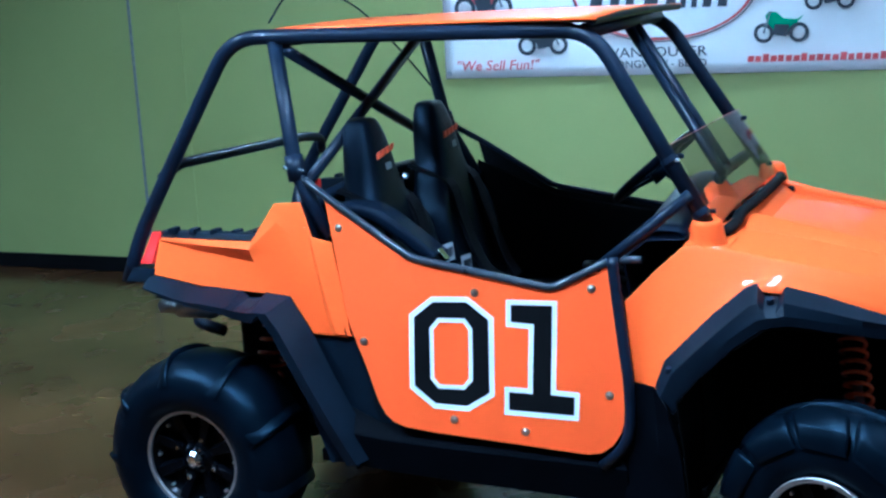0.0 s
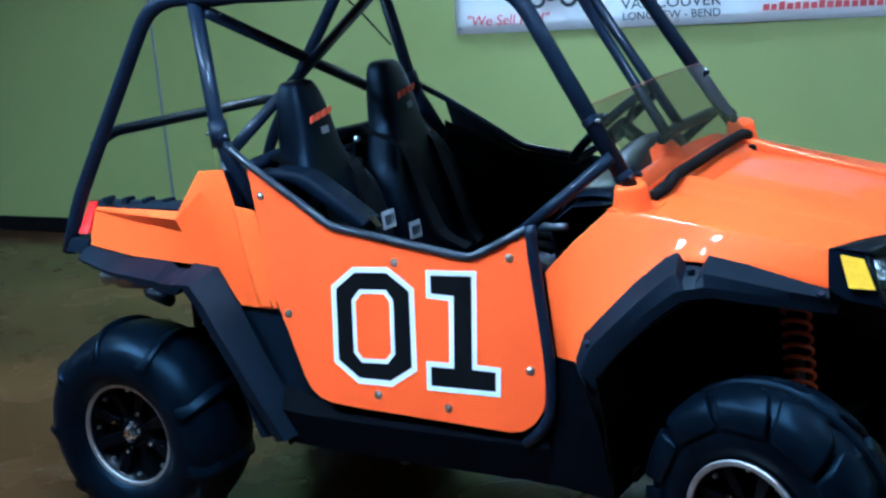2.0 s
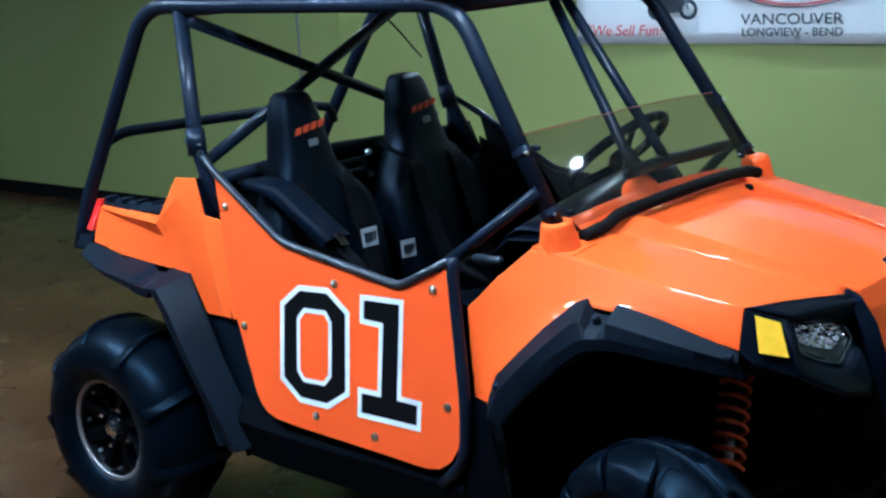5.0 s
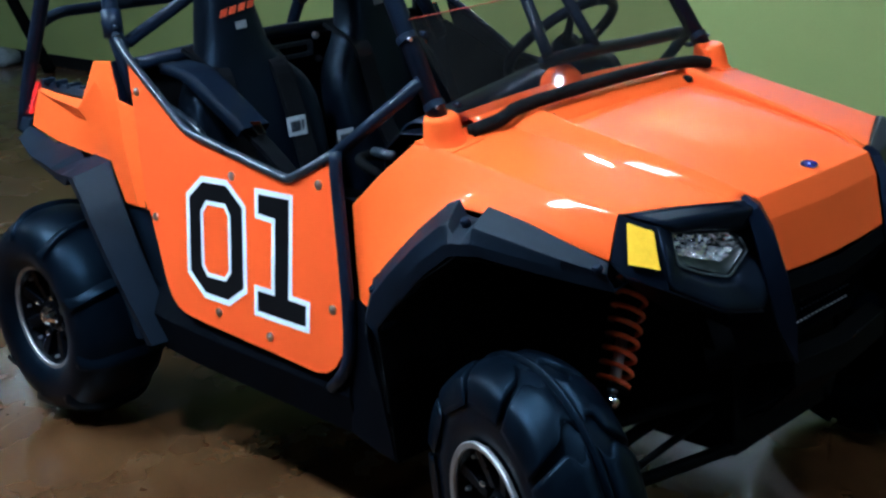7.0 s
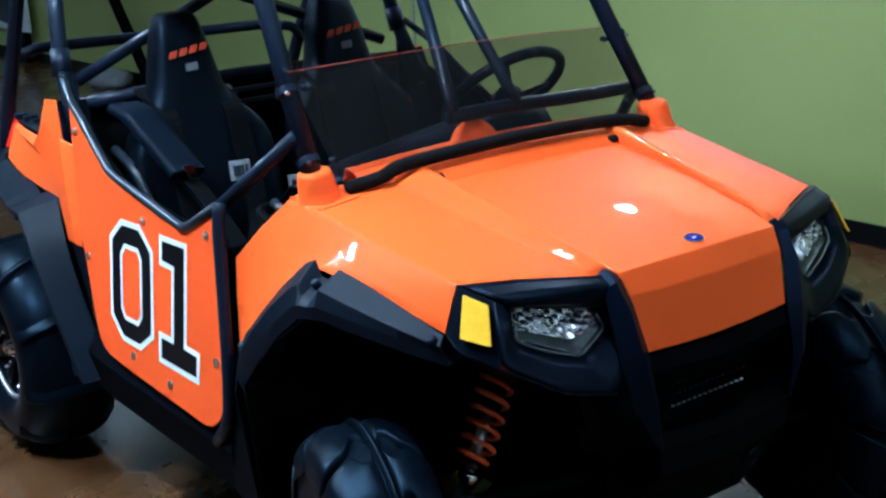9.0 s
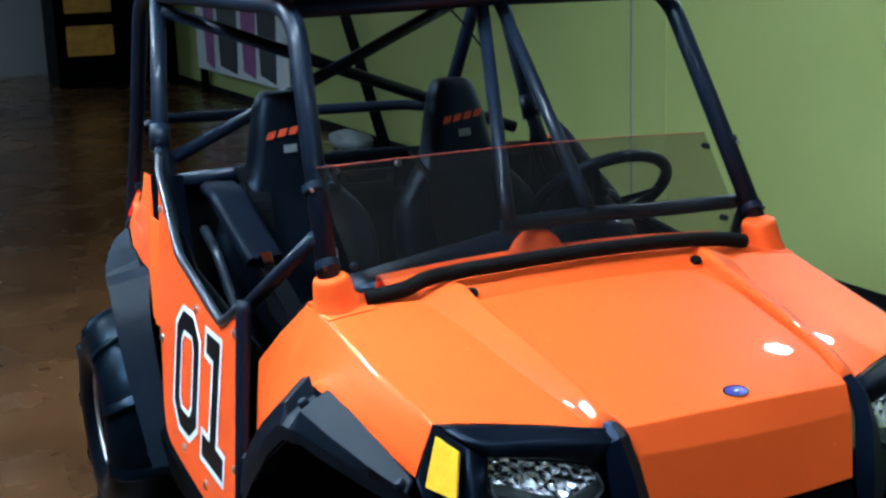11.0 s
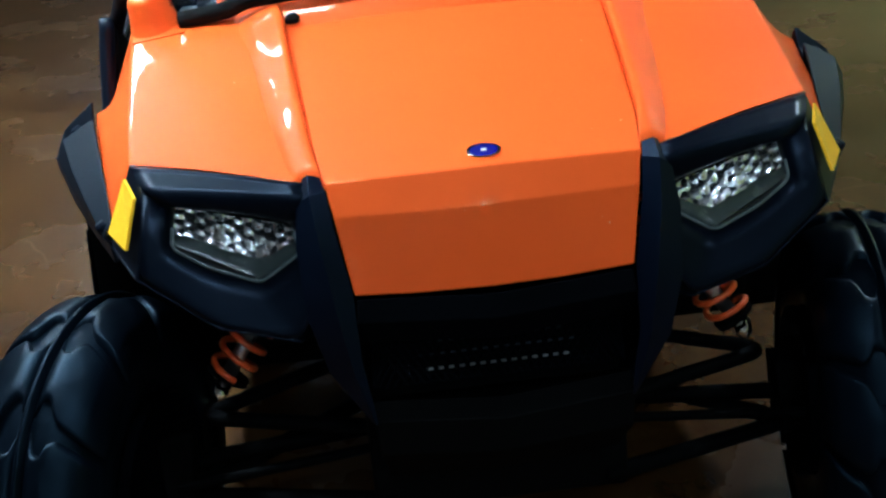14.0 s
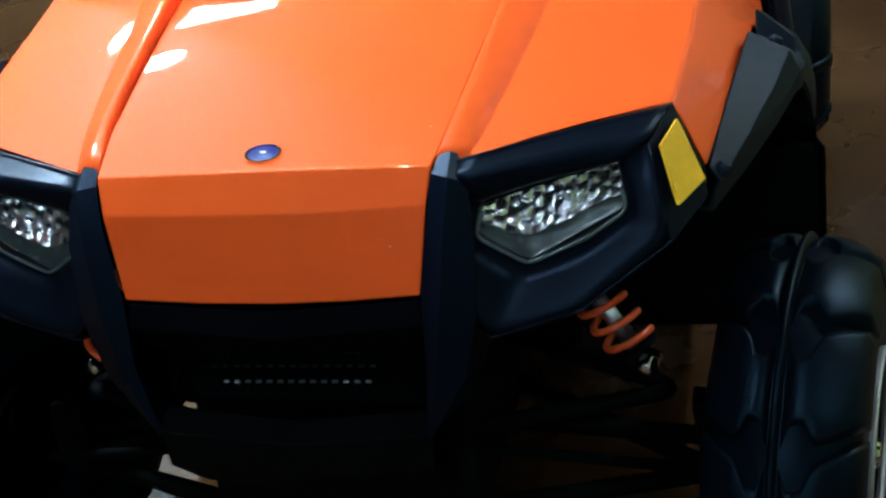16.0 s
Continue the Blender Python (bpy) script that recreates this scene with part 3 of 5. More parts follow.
    g_md = [(0.425, -0.70, 0.5), (0.515, -0.72, 0.5), (0.585, -0.75, 0.5)]
    body("front_mudguard", loft([side(r, s) for r in (g_up, g_md, g_lo)], 0.006), SILL, None, "black plastic mudguard behind the front wheel", bevel=0.004)
    # well painted near black in place of the shade inside the arch
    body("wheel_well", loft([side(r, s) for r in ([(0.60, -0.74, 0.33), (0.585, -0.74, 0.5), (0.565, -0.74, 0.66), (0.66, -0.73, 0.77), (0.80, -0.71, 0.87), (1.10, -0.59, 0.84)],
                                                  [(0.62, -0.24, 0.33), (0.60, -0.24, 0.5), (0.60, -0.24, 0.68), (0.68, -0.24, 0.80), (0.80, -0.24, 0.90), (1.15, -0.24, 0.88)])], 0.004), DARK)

    # head lamp pod
    P1, A, Pt, P2 = (1.106, -0.538, 0.972), (1.185, -0.512, 0.952), (1.24, -0.36, 0.942), (1.252, -0.262, 0.935)
    pod_top = [[P1, (1.15, -0.43, 0.965), (1.222, -0.268, 0.955)], [(1.128, -0.533, 0.975), (1.170, -0.418, 0.970), (1.232, -0.268, 0.958)], [A, (1.223, -0.38, 0.946), P2]]
    lens_line = [(1.190, -0.468, 0.928), (1.210, -0.385, 0.916), (1.226, -0.298, 0.894), (1.245, -0.283, 0.856), (1.245, -0.350, 0.813), (1.226, -0.425, 0.838), (1.206, -0.480, 0.868)]
    out_line = [A, (1.223, -0.38, 0.946), P2, (1.290, -0.240, 0.840), (1.302, -0.300, 0.735), (1.285, -0.42, 0.765), (1.228, -0.535, 0.835)]
    step_line = [tuple(Vector(a).lerp(Vector(b), 0.22) + Vector((0.010, 0, 0.002))) for a, b in zip(lens_line, out_line)]
    sunk = [tuple(Vector(a) + Vector((-0.012, 0, 0))) for a in lens_line]
    # a rim along the wing, then one soft roll over the lamp
    roll = []
    for k in range(3):
        a, b, c = Vector(pod_top[0][k]), Vector(pod_top[1][k]), Vector(pod_top[2][k])
        groove = b.lerp(c, 0.12) + Vector((0, 0, -0.002))
        roll.append([tuple(v) for v in rounded([a, b, groove, c + Vector((0.006, 0, 0.008)), Vector(step_line[k]) + Vector((0.006, 0, -0.004)), Vector(sunk[k])], 0.024, 5)])
    roll = [[r[i] for r in roll] for i in range(len(roll[0]))]
    roll = [[tuple(v) for v in spline(r, 5)] for r in roll]
    pod = body("lamp_pod", loft([side(r, s) for r in roll], 0.003), TRIM, None, "black satin head lamp surround", smooth=True)
    ring = []
    for k in (2, 3, 4, 5, 6, 0):
        ring.append([tuple(v) for v in rounded([out_line[k], tuple(Vector(out_line[k]).lerp(Vector(step_line[k]), 0.25) + Vector((0.004, 0, 0))), step_line[k], sunk[k]], 0.014, 4)])
    ring = [[ring[k][i] for k in range(6)] for i in range(len(ring[0]))]
    ring = [[tuple(v) for v in rounded(r, 0.022, 4)] for r in ring]
    part("surround", loft([side(r, s) for r in ring], 0.003), TRIM, pod, smooth=True)
    part("lens_rim", tube(side([tuple(Vector(p) + Vector((0.003, 0, 0))) for p in rounded([tuple(Vector(lens_line[6]).lerp(Vector(lens_line[0]), 0.5)), lens_line[6], lens_line[5], lens_line[4], lens_line[3], tuple(Vector(lens_line[3]).lerp(Vector(lens_line[2]), 0.7))], 0.012, 3)], s), 0.0032, 6), LENSRIM, pod, "frosted edge of the lamp lens", smooth=True)
    part("pod_side", loft([side(r, s) for r in ([P1, A, (1.228, -0.535, 0.835)], [(1.112, -0.574, 0.885), (1.155, -0.578, 0.86), (1.228, -0.538, 0.833)])], 0.004), TRIM, pod, bevel=0.003)
    part("pod_floor", loft([side(r, s) for r in ([(1.112, -0.574, 0.885), (1.155, -0.578, 0.86), (1.228, -0.537, 0.834), (1.285, -0.42, 0.765), (1.302, -0.300, 0.735)],
                                                 [(1.10, -0.50, 0.82), (1.13, -0.50, 0.80), (1.17, -0.46, 0.76), (1.2, -0.36, 0.73), (1.22, -0.25, 0.72)])], 0.004), TRIM, pod, bevel=0.003)
    r_in = [(1.131, -0.538, 0.958), (1.182, -0.519, 0.944), (1.212, -0.540, 0.874), (1.157, -0.571, 0.884)]
    lift = (0.002, -0.004 if s < 0 else 0.004, 0.001)
    part("reflector", plate([tuple(Vector(p) + Vector(lift)) for p in side(r_in, s)], lift), YELLOW, pod, "amber yellow side reflector")
    lamp = body("head_lamp", loft([[tuple(Vector(p) + Vector((0.004, 0, 0))) for p in side(lens_line, s)],
                                   [tuple(Vector(p).lerp(Vector((1.226, (-0.385 if s < 0 else 0.385), 0.872)), 0.12) + Vector((0.012, 0, 0.002))) for p in side(lens_line, s)],
                                   [tuple(Vector(p).lerp(Vector((1.226, (-0.385 if s < 0 else 0.385), 0.872)), 0.9) + Vector((0.013, 0, 0.004))) for p in side(lens_line, s)]], 0.0, close=True), LENS, None, "clear faceted head lamp", smooth=False)
    # two bright fluted bowls behind the lens, over a smoky shelf
    rnd = random.Random(5)
    offs = [rnd.uniform(-0.006, 0.006) for k in range(40)]
    tilts = [rnd.uniform(-0.006, 0.006) for k in range(40)]
    NU, NV, SHARE = 132, 30, 0.68
    bowl, shelf = [], []
    for i in range(NU + 1):
        u = i / NU
        top = Vector(lens_line[0]).lerp(Vector(lens_line[2]), u)
        low = (Vector(lens_line[6]).lerp(Vector(lens_line[4]), min(1, u * 1.45)) if u < 0.69 else Vector(lens_line[4]).lerp(Vector(lens_line[3]), (u - 0.69) / 0.31))
        cell = u / 0.42 if u < 0.42 else (u - 0.42) / 0.58
        dish = max(0.0, math.sin(math.pi * cell)) ** 0.5
        across = min((5 if u < 0.42 else 7) * cell, 6.999)
        col = []
        for j in range(NV + 1):
            v = j / NV
            p = top.lerp(low, v * SHARE)
            row_v = 3.5 * v + 0.5 * (int(across) % 2)
            c = (int(across) * 3 + int(row_v) * 7) % 40
            far = ((across % 1 - 0.5) * 2) ** 2 + ((row_v % 1 - 0.5) * 2) ** 2
            bump = (0.0038 + 0.35 * tilts[c]) * max(0.0, 1 - far) ** 0.8 + 0.6 * tilts[c] * (across % 1 - 0.5)
            deep = 0.007 + 0.018 * (1 - v) + 0.014 * dish * (1 - (2 * v - 0.75) ** 2 * 0.6) - bump + 0.3 * offs[c]
            col.append((p.x - max(0.004, deep), p.y, p.z))
        bowl.append(col)
        shelf.append([(col[-1][0], col[-1][1], col[-1][2]), tuple(top.lerp(low, 0.88) + Vector((-0.010, 0, 0))), tuple(low + Vector((-0.004, 0, 0.002)))])
    part("lamp_bowl", loft([side(c, s) for c in bowl]), LAMPCHROME, lamp, "bright fluted chrome lamp bowls", smooth=True)
    # added dark plate: keeps the orange wing out of the bowls' reflections
    part("bowl_blocker", loft([side([c[0] for c in bowl[::6]], s), side([tuple(Vector(lens_line[0]).lerp(Vector(lens_line[2]), k / 22) + Vector((0.002, 0, 0.002))) for k in range(23)], s)], 0.002), RIM, lamp, "dark plate added to block the wing's reflection in the bowls")
    part("lamp_shelf", loft([side(c, s) for c in shelf[::11]]), LAMPGREY, lamp, "smoky grey shelf inside the lamp", smooth=True)
    part("bulb", lathe([(0.0, -0.012), (0.006, -0.010), (0.008, 0.0), (0.008, 0.03)], 12), LAMPCHROME, lamp, smooth=True).matrix_basis = pose(1.195, 0.405 * s, 0.892, 0, 0, 90)

    # blade beside the hood nose
    b_in = [(1.222, -0.244, 0.962), (1.25, -0.238, 0.948), (1.276, -0.231, 0.900), (1.301, -0.214, 0.800), (1.322, -0.212, 0.700), (1.324, -0.198, 0.590)]
    b_md = [(1.226, -0.262, 0.968), (1.262, -0.262, 0.948), (1.296, -0.255, 0.890), (1.322, -0.242, 0.790), (1.336, -0.226, 0.690), (1.326, -0.202, 0.588)]
    b_ou = [(1.216, -0.276, 0.956), (1.248, -0.284, 0.932), (1.275, -0.290, 0.870), (1.302, -0.285, 0.770), (1.315, -0.262, 0.680), (1.322, -0.206, 0.590)]
    body("nose_blade", loft([side(r, s) for r in (b_in, b_md, b_ou)], 0.008), NAVY, None, "blue-black plastic blade beside the nose", bevel=0.006, segments=3)
    body("lower_nose_side", loft([side(r, s) for r in ([(1.300, -0.285, 0.765), (1.312, -0.262, 0.68), (1.31, -0.206, 0.59)], [(1.2, -0.30, 0.74), (1.2, -0.27, 0.66), (1.2, -0.22, 0.56)], [(1.10, -0.24, 0.76), (1.10, -0.235, 0.66), (1.10, -0.215, 0.50)])], 0.005), TRIM, bevel=0.003)

# nose under the hood, with the grille
body("nose_panel", loft([[(1.297, -0.21, 0.790), (1.305, 0, 0.778), (1.297, 0.21, 0.790)], [(1.305, -0.215, 0.755), (1.318, 0, 0.742), (1.305, 0.215, 0.755)], [(1.285, -0.21, 0.712), (1.30, 0, 0.700), (1.285, 0.21, 0.712)], [(1.255, -0.21, 0.705), (1.262, 0, 0.695), (1.255, 0.21, 0.705)]], 0.005), SILL, bevel=0.008, segments=3)
bm = bmesh.new()
for i in range(31):
    y = -0.195 + i * 0.013
    for d in (-1, 1):
        tube_into(bm, [(1.256, y, 0.70), (1.262, max(-0.2, min(0.2, y + d * 0.05)), 0.615)], 0.0022, 4)
body("grille", bm, SILL, None, "black metal mesh grille")
# small pale chips added in place of light glinting on the black mesh
for i in range(14):
    y = -0.112 + i * 0.0165
    body("mesh_glint", hull([(1.265, y, 0.643), (1.265, y + 0.008, 0.643), (1.270, y, 0.641), (1.270, y + 0.008, 0.641), (1.265, y, 0.6385), (1.265, y + 0.008, 0.6385)]), ALLOY_LIP)
# two dimmer rows of these added glints
for z, n, y0, pitch in ((0.668, 15, -0.125, 0.017), (0.690, 13, -0.11, 0.017)):
    for i in range(n):
        y = y0 + i * pitch
        body("mesh_glint", hull([(1.264, y, z), (1.264, y + 0.007, z), (1.268, y, z - 0.002), (1.268, y + 0.007, z - 0.002), (1.264, y, z - 0.004), (1.264, y + 0.007, z - 0.004)]), GREYTUBE)
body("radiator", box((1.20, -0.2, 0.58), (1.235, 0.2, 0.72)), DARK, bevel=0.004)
# bumper and frame below carry the shade under the nose in their colour
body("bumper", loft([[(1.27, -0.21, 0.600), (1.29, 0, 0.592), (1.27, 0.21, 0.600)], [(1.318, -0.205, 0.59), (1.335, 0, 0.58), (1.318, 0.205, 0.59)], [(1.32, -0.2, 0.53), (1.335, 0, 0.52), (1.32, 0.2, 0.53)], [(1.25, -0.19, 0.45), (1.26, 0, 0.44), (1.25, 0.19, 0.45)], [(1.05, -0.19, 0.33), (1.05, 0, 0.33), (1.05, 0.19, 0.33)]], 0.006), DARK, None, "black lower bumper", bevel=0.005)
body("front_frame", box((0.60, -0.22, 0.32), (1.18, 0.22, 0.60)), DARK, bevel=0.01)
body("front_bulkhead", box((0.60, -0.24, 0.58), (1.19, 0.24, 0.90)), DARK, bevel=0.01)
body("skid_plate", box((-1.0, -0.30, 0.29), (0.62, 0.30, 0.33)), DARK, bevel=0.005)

# doors: skin, liner, number, bolts and edge tubes
Y_TOP, LEAN_Y = -0.645, 0.115


def door_point(x, z, out=0.0):
    return (x, Y_TOP - LEAN_Y * (1.18 - z) - out, z)


DOOR = ([(-0.512, 1.180), (-0.375, 1.098), (-0.262, 1.018), (-0.225, 1.000), (0.02, 0.962), (0.14, 0.941)]
        + [(0.172, 0.937), (0.200, 0.938), (0.226, 0.944)] + [(0.364, 1.014)]
        + [(0.386, 0.87), (0.413, 0.70), (0.419, 0.64)] + [(0.418, 0.590), (0.408, 0.549), (0.385, 0.511), (0.350, 0.487), (0.312, 0.479)]
        + [(0.10, 0.489), (-0.15, 0.500), (-0.25, 0.508)] + [(-0.288, 0.520), (-0.315, 0.542), (-0.338, 0.578)]
        + [(-0.385, 0.695), (-0.43, 0.80), (-0.446, 0.85), (-0.475, 0.998)])
ZERO_OUT = [(-0.164, 0.903), (-0.050, 0.908), (0.030, 0.852), (0.033, 0.624), (-0.047, 0.573), (-0.157, 0.573), (-0.235, 0.628), (-0.236, 0.847)]
ZERO_IN = [(-0.138, 0.829), (-0.064, 0.832), (-0.048, 0.811), (-0.047, 0.669), (-0.066, 0.648), (-0.138, 0.646), (-0.156, 0.665), (-0.158, 0.806)]
ONE = [(0.068, 0.905), (0.221, 0.909), (0.217, 0.655), (0.287, 0.653), (0.285, 0.573), (0.063, 0.573), (0.063, 0.654), (0.134, 0.654), (0.137, 0.825), (0.068, 0.828)]


def inset(poly, d):
    """The polygon shrunk by d (grown where d is negative)."""
    p = [Vector((x, z)) for x, z in poly]
    area = sum(a.x * b.y - b.x * a.y for a, b in zip(p, p[1:] + p[:1]))
    s = 1 if area > 0 else -1
    out = []
    for i, b in enumerate(p):
        a, c = p[i - 1], p[(i + 1) % len(p)]
        u, v = (b - a).normalized(), (c - b).normalized()
        n1, n2 = Vector((-u.y, u.x)) * s, Vector((-v.y, v.x)) * s
        k = (n1 + n2) / max(0.3, 1 + n1.dot(n2))
        out.append((b.x + k.x * d, b.y + k.y * d))
    return out


for s in (-1, 1):
    door = body("door", plate(side([door_point(x, z) for x, z in DOOR], s), (0, 0.006 * -s, 0)), DOOR_ORANGE, None, "orange sheet door with a large black number", bevel=0.0015)
    part("liner", plate(side([door_point(x, z, -0.008) for x, z in inset(DOOR, -0.003)], s), (0, 0.012 * -s, 0)), FABRIC, door, "black inner liner")
    if s < 0:
        part("white_outline", frame_plate([door_point(*p, 0.0008) for p in ZERO_OUT], [door_point(*p, 0.0008) for p in inset(ZERO_OUT, 0.0155)], (0, -0.0006, 0)), WHITE, door, "white outline of the number")
        part("number", frame_plate([door_point(*p, 0.0008) for p in inset(ZERO_OUT, 0.0160)], [door_point(*p, 0.0008) for p in inset(ZERO_IN, -0.0125)], (0, -0.0006, 0)), BLACKVINYL, door, "black number nought")
        part("white_outline", frame_plate([door_point(*p, 0.0008) for p in inset(ZERO_IN, -0.0120)], [door_point(*p, 0.0008) for p in ZERO_IN], (0, -0.0006, 0)), WHITE, door)
        part("white_outline", frame_plate([door_point(*p, 0.0008) for p in ONE], [door_point(*p, 0.0008) for p in inset(ONE, 0.0140)], (0, -0.0006, 0)), WHITE, door)
        part("number", plate([door_point(*p, 0.0008) for p in inset(ONE, 0.0145)], (0, -0.0006, 0)), BLACKVINYL, door, "black number one")
    for x, z in ((-0.465, 1.096), (-0.028, 0.921), (0.319, 0.948), (0.373, 0.653), (0.127, 0.529), (-0.093, 0.546), (-0.385, 0.758)):
        p = door_point(x, z)
        ob = part("door_bolt", lathe([(0, -0.007), (0.005, -0.007), (0.0075, -0.005), (0.0115, -0.004), (0.0115, 0.002)], 14), STEEL, door)
        ob.matrix_basis = pose(p[0], p[1] if s < 0 else -p[1], p[2], 0, 0, 0 if s < 0 else 180)
    edge = [(-0.632, -0.612, 1.262)] + [door_point(x, z + 0.010) for x, z in ((-0.508, 1.178), (-0.232, 1.004), (0.145, 0.942))]
    edge = edge + [door_point(0.20, 0.944), door_point(0.235, 0.957), door_point(0.364, 1.024)]
    # near rail: a lighter grey stands in for lamp light reflected on a black tube
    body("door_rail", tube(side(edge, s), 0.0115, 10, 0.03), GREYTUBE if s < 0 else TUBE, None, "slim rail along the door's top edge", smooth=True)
    body("door_front_post", tube(side([(0.378, -0.660, 1.035), (0.382, -0.668, 0.99), (0.432, -0.706, 0.66), (0.428, -0.715, 0.52), (0.35, -0.712, 0.445)], s), 0.016, 12, 0.06), TUBE, smooth=True)
    body("door_brace", tube(side([(0.33, -0.655, 0.998), (0.572, -0.556, 1.198) if s < 0 else (0.535, -0.545, 1.165)], s), 0.0165, 12), TUBE, smooth=True)
    # sill under the door
    body("sill", loft([side(r, s) for r in ([(-0.50, -0.668, 0.56), (-0.36, -0.672, 0.50), (-0.15, -0.70, 0.485), (0.41, -0.705, 0.47)],
                                            [(-0.47, -0.715, 0.47), (-0.34, -0.716, 0.458), (-0.15, -0.718, 0.452), (0.42, -0.718, 0.44)],
                                            [(-0.42, -0.70, 0.36), (-0.30, -0.70, 0.35), (-0.15, -0.70, 0.345), (0.43, -0.70, 0.33)],
                                            [(-0.42, -0.52, 0.33), (-0.30, -0.52, 0.33), (-0.15, -0.52, 0.33), (0.43, -0.52, 0.32)])], 0.006), SILL, None, "black moulded sill", bevel=0.006)
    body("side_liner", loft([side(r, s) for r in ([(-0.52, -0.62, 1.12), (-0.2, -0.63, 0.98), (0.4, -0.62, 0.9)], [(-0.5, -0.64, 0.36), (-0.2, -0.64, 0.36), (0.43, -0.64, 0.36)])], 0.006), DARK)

    # rear quarter
    top = [(-1.162, -0.575, 1.030), (-0.98, -0.618, 1.037), (-0.775, -0.652, 1.043), (-0.684, -0.650, 1.165), (-0.640, -0.651, 1.168), (-0.592, -0.651, 1.170)]
    low = [(-1.178, -0.620, 0.916), (-0.98, -0.645, 0.893), (-0.775, -0.660, 0.884), (-0.645, -0.660, 0.876), (-0.563, -0.680, 0.768), (-0.450, -0.674, 0.760)]
    a1 = [tuple(Vector(p).lerp(Vector(q), f) + Vector((0, d, 0))) for p, q, f, d in zip(top, low, (0.06, 0.10, 0.14, 0.2, 0.25, 0.3), (-0.012, -0.016, -0.018, -0.008, -0.008, -0.01))]
    a2 = [tuple(Vector(p).lerp(Vector(q), f) + Vector((0, d, 0))) for p, q, f, d in zip(top, low, (0.09, 0.26, 0.42, 0.55, 0.55, 0.6), (-0.010, 0.006, 0.010, -0.010, -0.010, -0.012))]
    quarter = body("rear_quarter", loft([side(r, s) for r in (top, a1, a2, low)], 0.006), bevel=0.006, segments=3)
    part("quarter_rib", loft([side(r, s) for r in ([(-0.578, -0.655, 1.075), (-0.55, -0.668, 0.95), (-0.50, -0.682, 0.775)], [(-0.556, -0.670, 1.068), (-0.526, -0.684, 0.945), (-0.478, -0.692, 0.772)],
                                                   [(-0.494, -0.652, 1.05), (-0.466, -0.666, 0.94), (-0.432, -0.678, 0.765)])], 0.005), ORANGE, quarter, bevel=0.005, segments=3)
    part("quarter_back", loft([side(r, s) for r in ([(-0.592, -0.651, 1.168), (-0.55, -0.66, 1.06), (-0.450, -0.684, 0.765)], [(-0.60, -0.56, 1.16), (-0.56, -0.56, 1.05), (-0.45, -0.56, 0.765)])], 0.005), TRIM, quarter)
    tail = body("tail_lamp", hull(side([(-1.165, -0.578, 1.047), (-1.200, -0.572, 1.048), (-1.174, -0.624, 0.950), (-1.240, -0.600, 0.944), (-1.165, -0.545, 1.047), (-1.2, -0.54, 1.045), (-1.17, -0.57, 0.95), (-1.235, -0.56, 0.944)], s)), TAILRED, None, "red tail lamp lens", bevel=0.003)
    body("tail_block", hull(side([(-1.17, -0.626, 0.935), (-1.27, -0.605, 0.93), (-1.18, -0.64, 0.885), (-1.30, -0.61, 0.885), (-1.17, -0.52, 0.935), (-1.27, -0.52, 0.93), (-1.17, -0.52, 0.875), (-1.30, -0.52, 0.885)], s)), PLASTIC, bevel=0.006)
    # rear arch flare
    r_in = [(-1.185, -0.622, 0.915), (-1.03, -0.645, 0.898), (-0.98, -0.65, 0.886), (-0.93, -0.652, 0.893), (-0.82, -0.662, 0.888), (-0.79, -0.665, 0.868), (-0.745, -0.668, 0.870), (-0.73, -0.662, 0.886), (-0.645, -0.664, 0.878), (-0.60, -0.682, 0.82), (-0.562, -0.692, 0.766), (-0.515, -0.692, 0.65), (-0.46, -0.685, 0.52), (-0.405, -0.665, 0.392)]
    r_out = [(-1.19, -0.655, 0.880), (-1.04, -0.705, 0.862), (-0.98, -0.72, 0.857), (-0.93, -0.73, 0.858), (-0.82, -0.752, 0.852), (-0.79, -0.757, 0.848), (-0.745, -0.762, 0.846), (-0.72, -0.765, 0.848), (-0.665, -0.771, 0.850), (-0.625, -0.772, 0.790), (-0.600, -0.772, 0.735), (-0.555, -0.765, 0.63), (-0.502, -0.75, 0.50), (-0.448, -0.735, 0.380)]
    r_in = [(x + 0.036 * max(0.0, (0.88 - z) / 0.5), y, z) for x, y, z in r_in]
    r_out = [(x + 0.036 * max(0.0, (0.85 - z) / 0.47), y - 0.012, z) for x, y, z in r_out]
    r_lip = [(x - 0.006, y + 0.004, z - 0.006 - 0.004 * k) if k < 8 else (x - 0.035, y + 0.006, z - 0.008) for k, (x, y, z) in enumerate(r_out)]
    r_und = [(x - 0.004, y + 0.06, z) for x, y, z in r_lip]
    body("rear_flare", loft([side(r, s) for r in (r_in, r_out, r_lip, r_und)], 0.005), PLASTIC, None, "black textured plastic wheel-arch flare", bevel=0.004)
    body("rear_side_panel", plate(side([(x, -0.668, z) for x, z in ((-0.585, 0.764), (-0.425, 0.764), (-0.395, 0.66), (-0.34, 0.53), (-0.29, 0.47), (-0.39, 0.39), (-0.47, 0.52), (-0.53, 0.66))], s), (0, 0.01 * -s, 0)), PLASTIC, None, "dark moulded panel behind the door", bevel=0.003)
    body("rear_splash_guard", hull(side([(-0.60, -0.742, 0.66), (-0.56, -0.70, 0.66), (-0.455, -0.70, 0.375), (-0.50, -0.742, 0.375), (-0.62, -0.66, 0.64), (-0.52, -0.64, 0.375)], s)), PLASTIC, bevel=0.006)
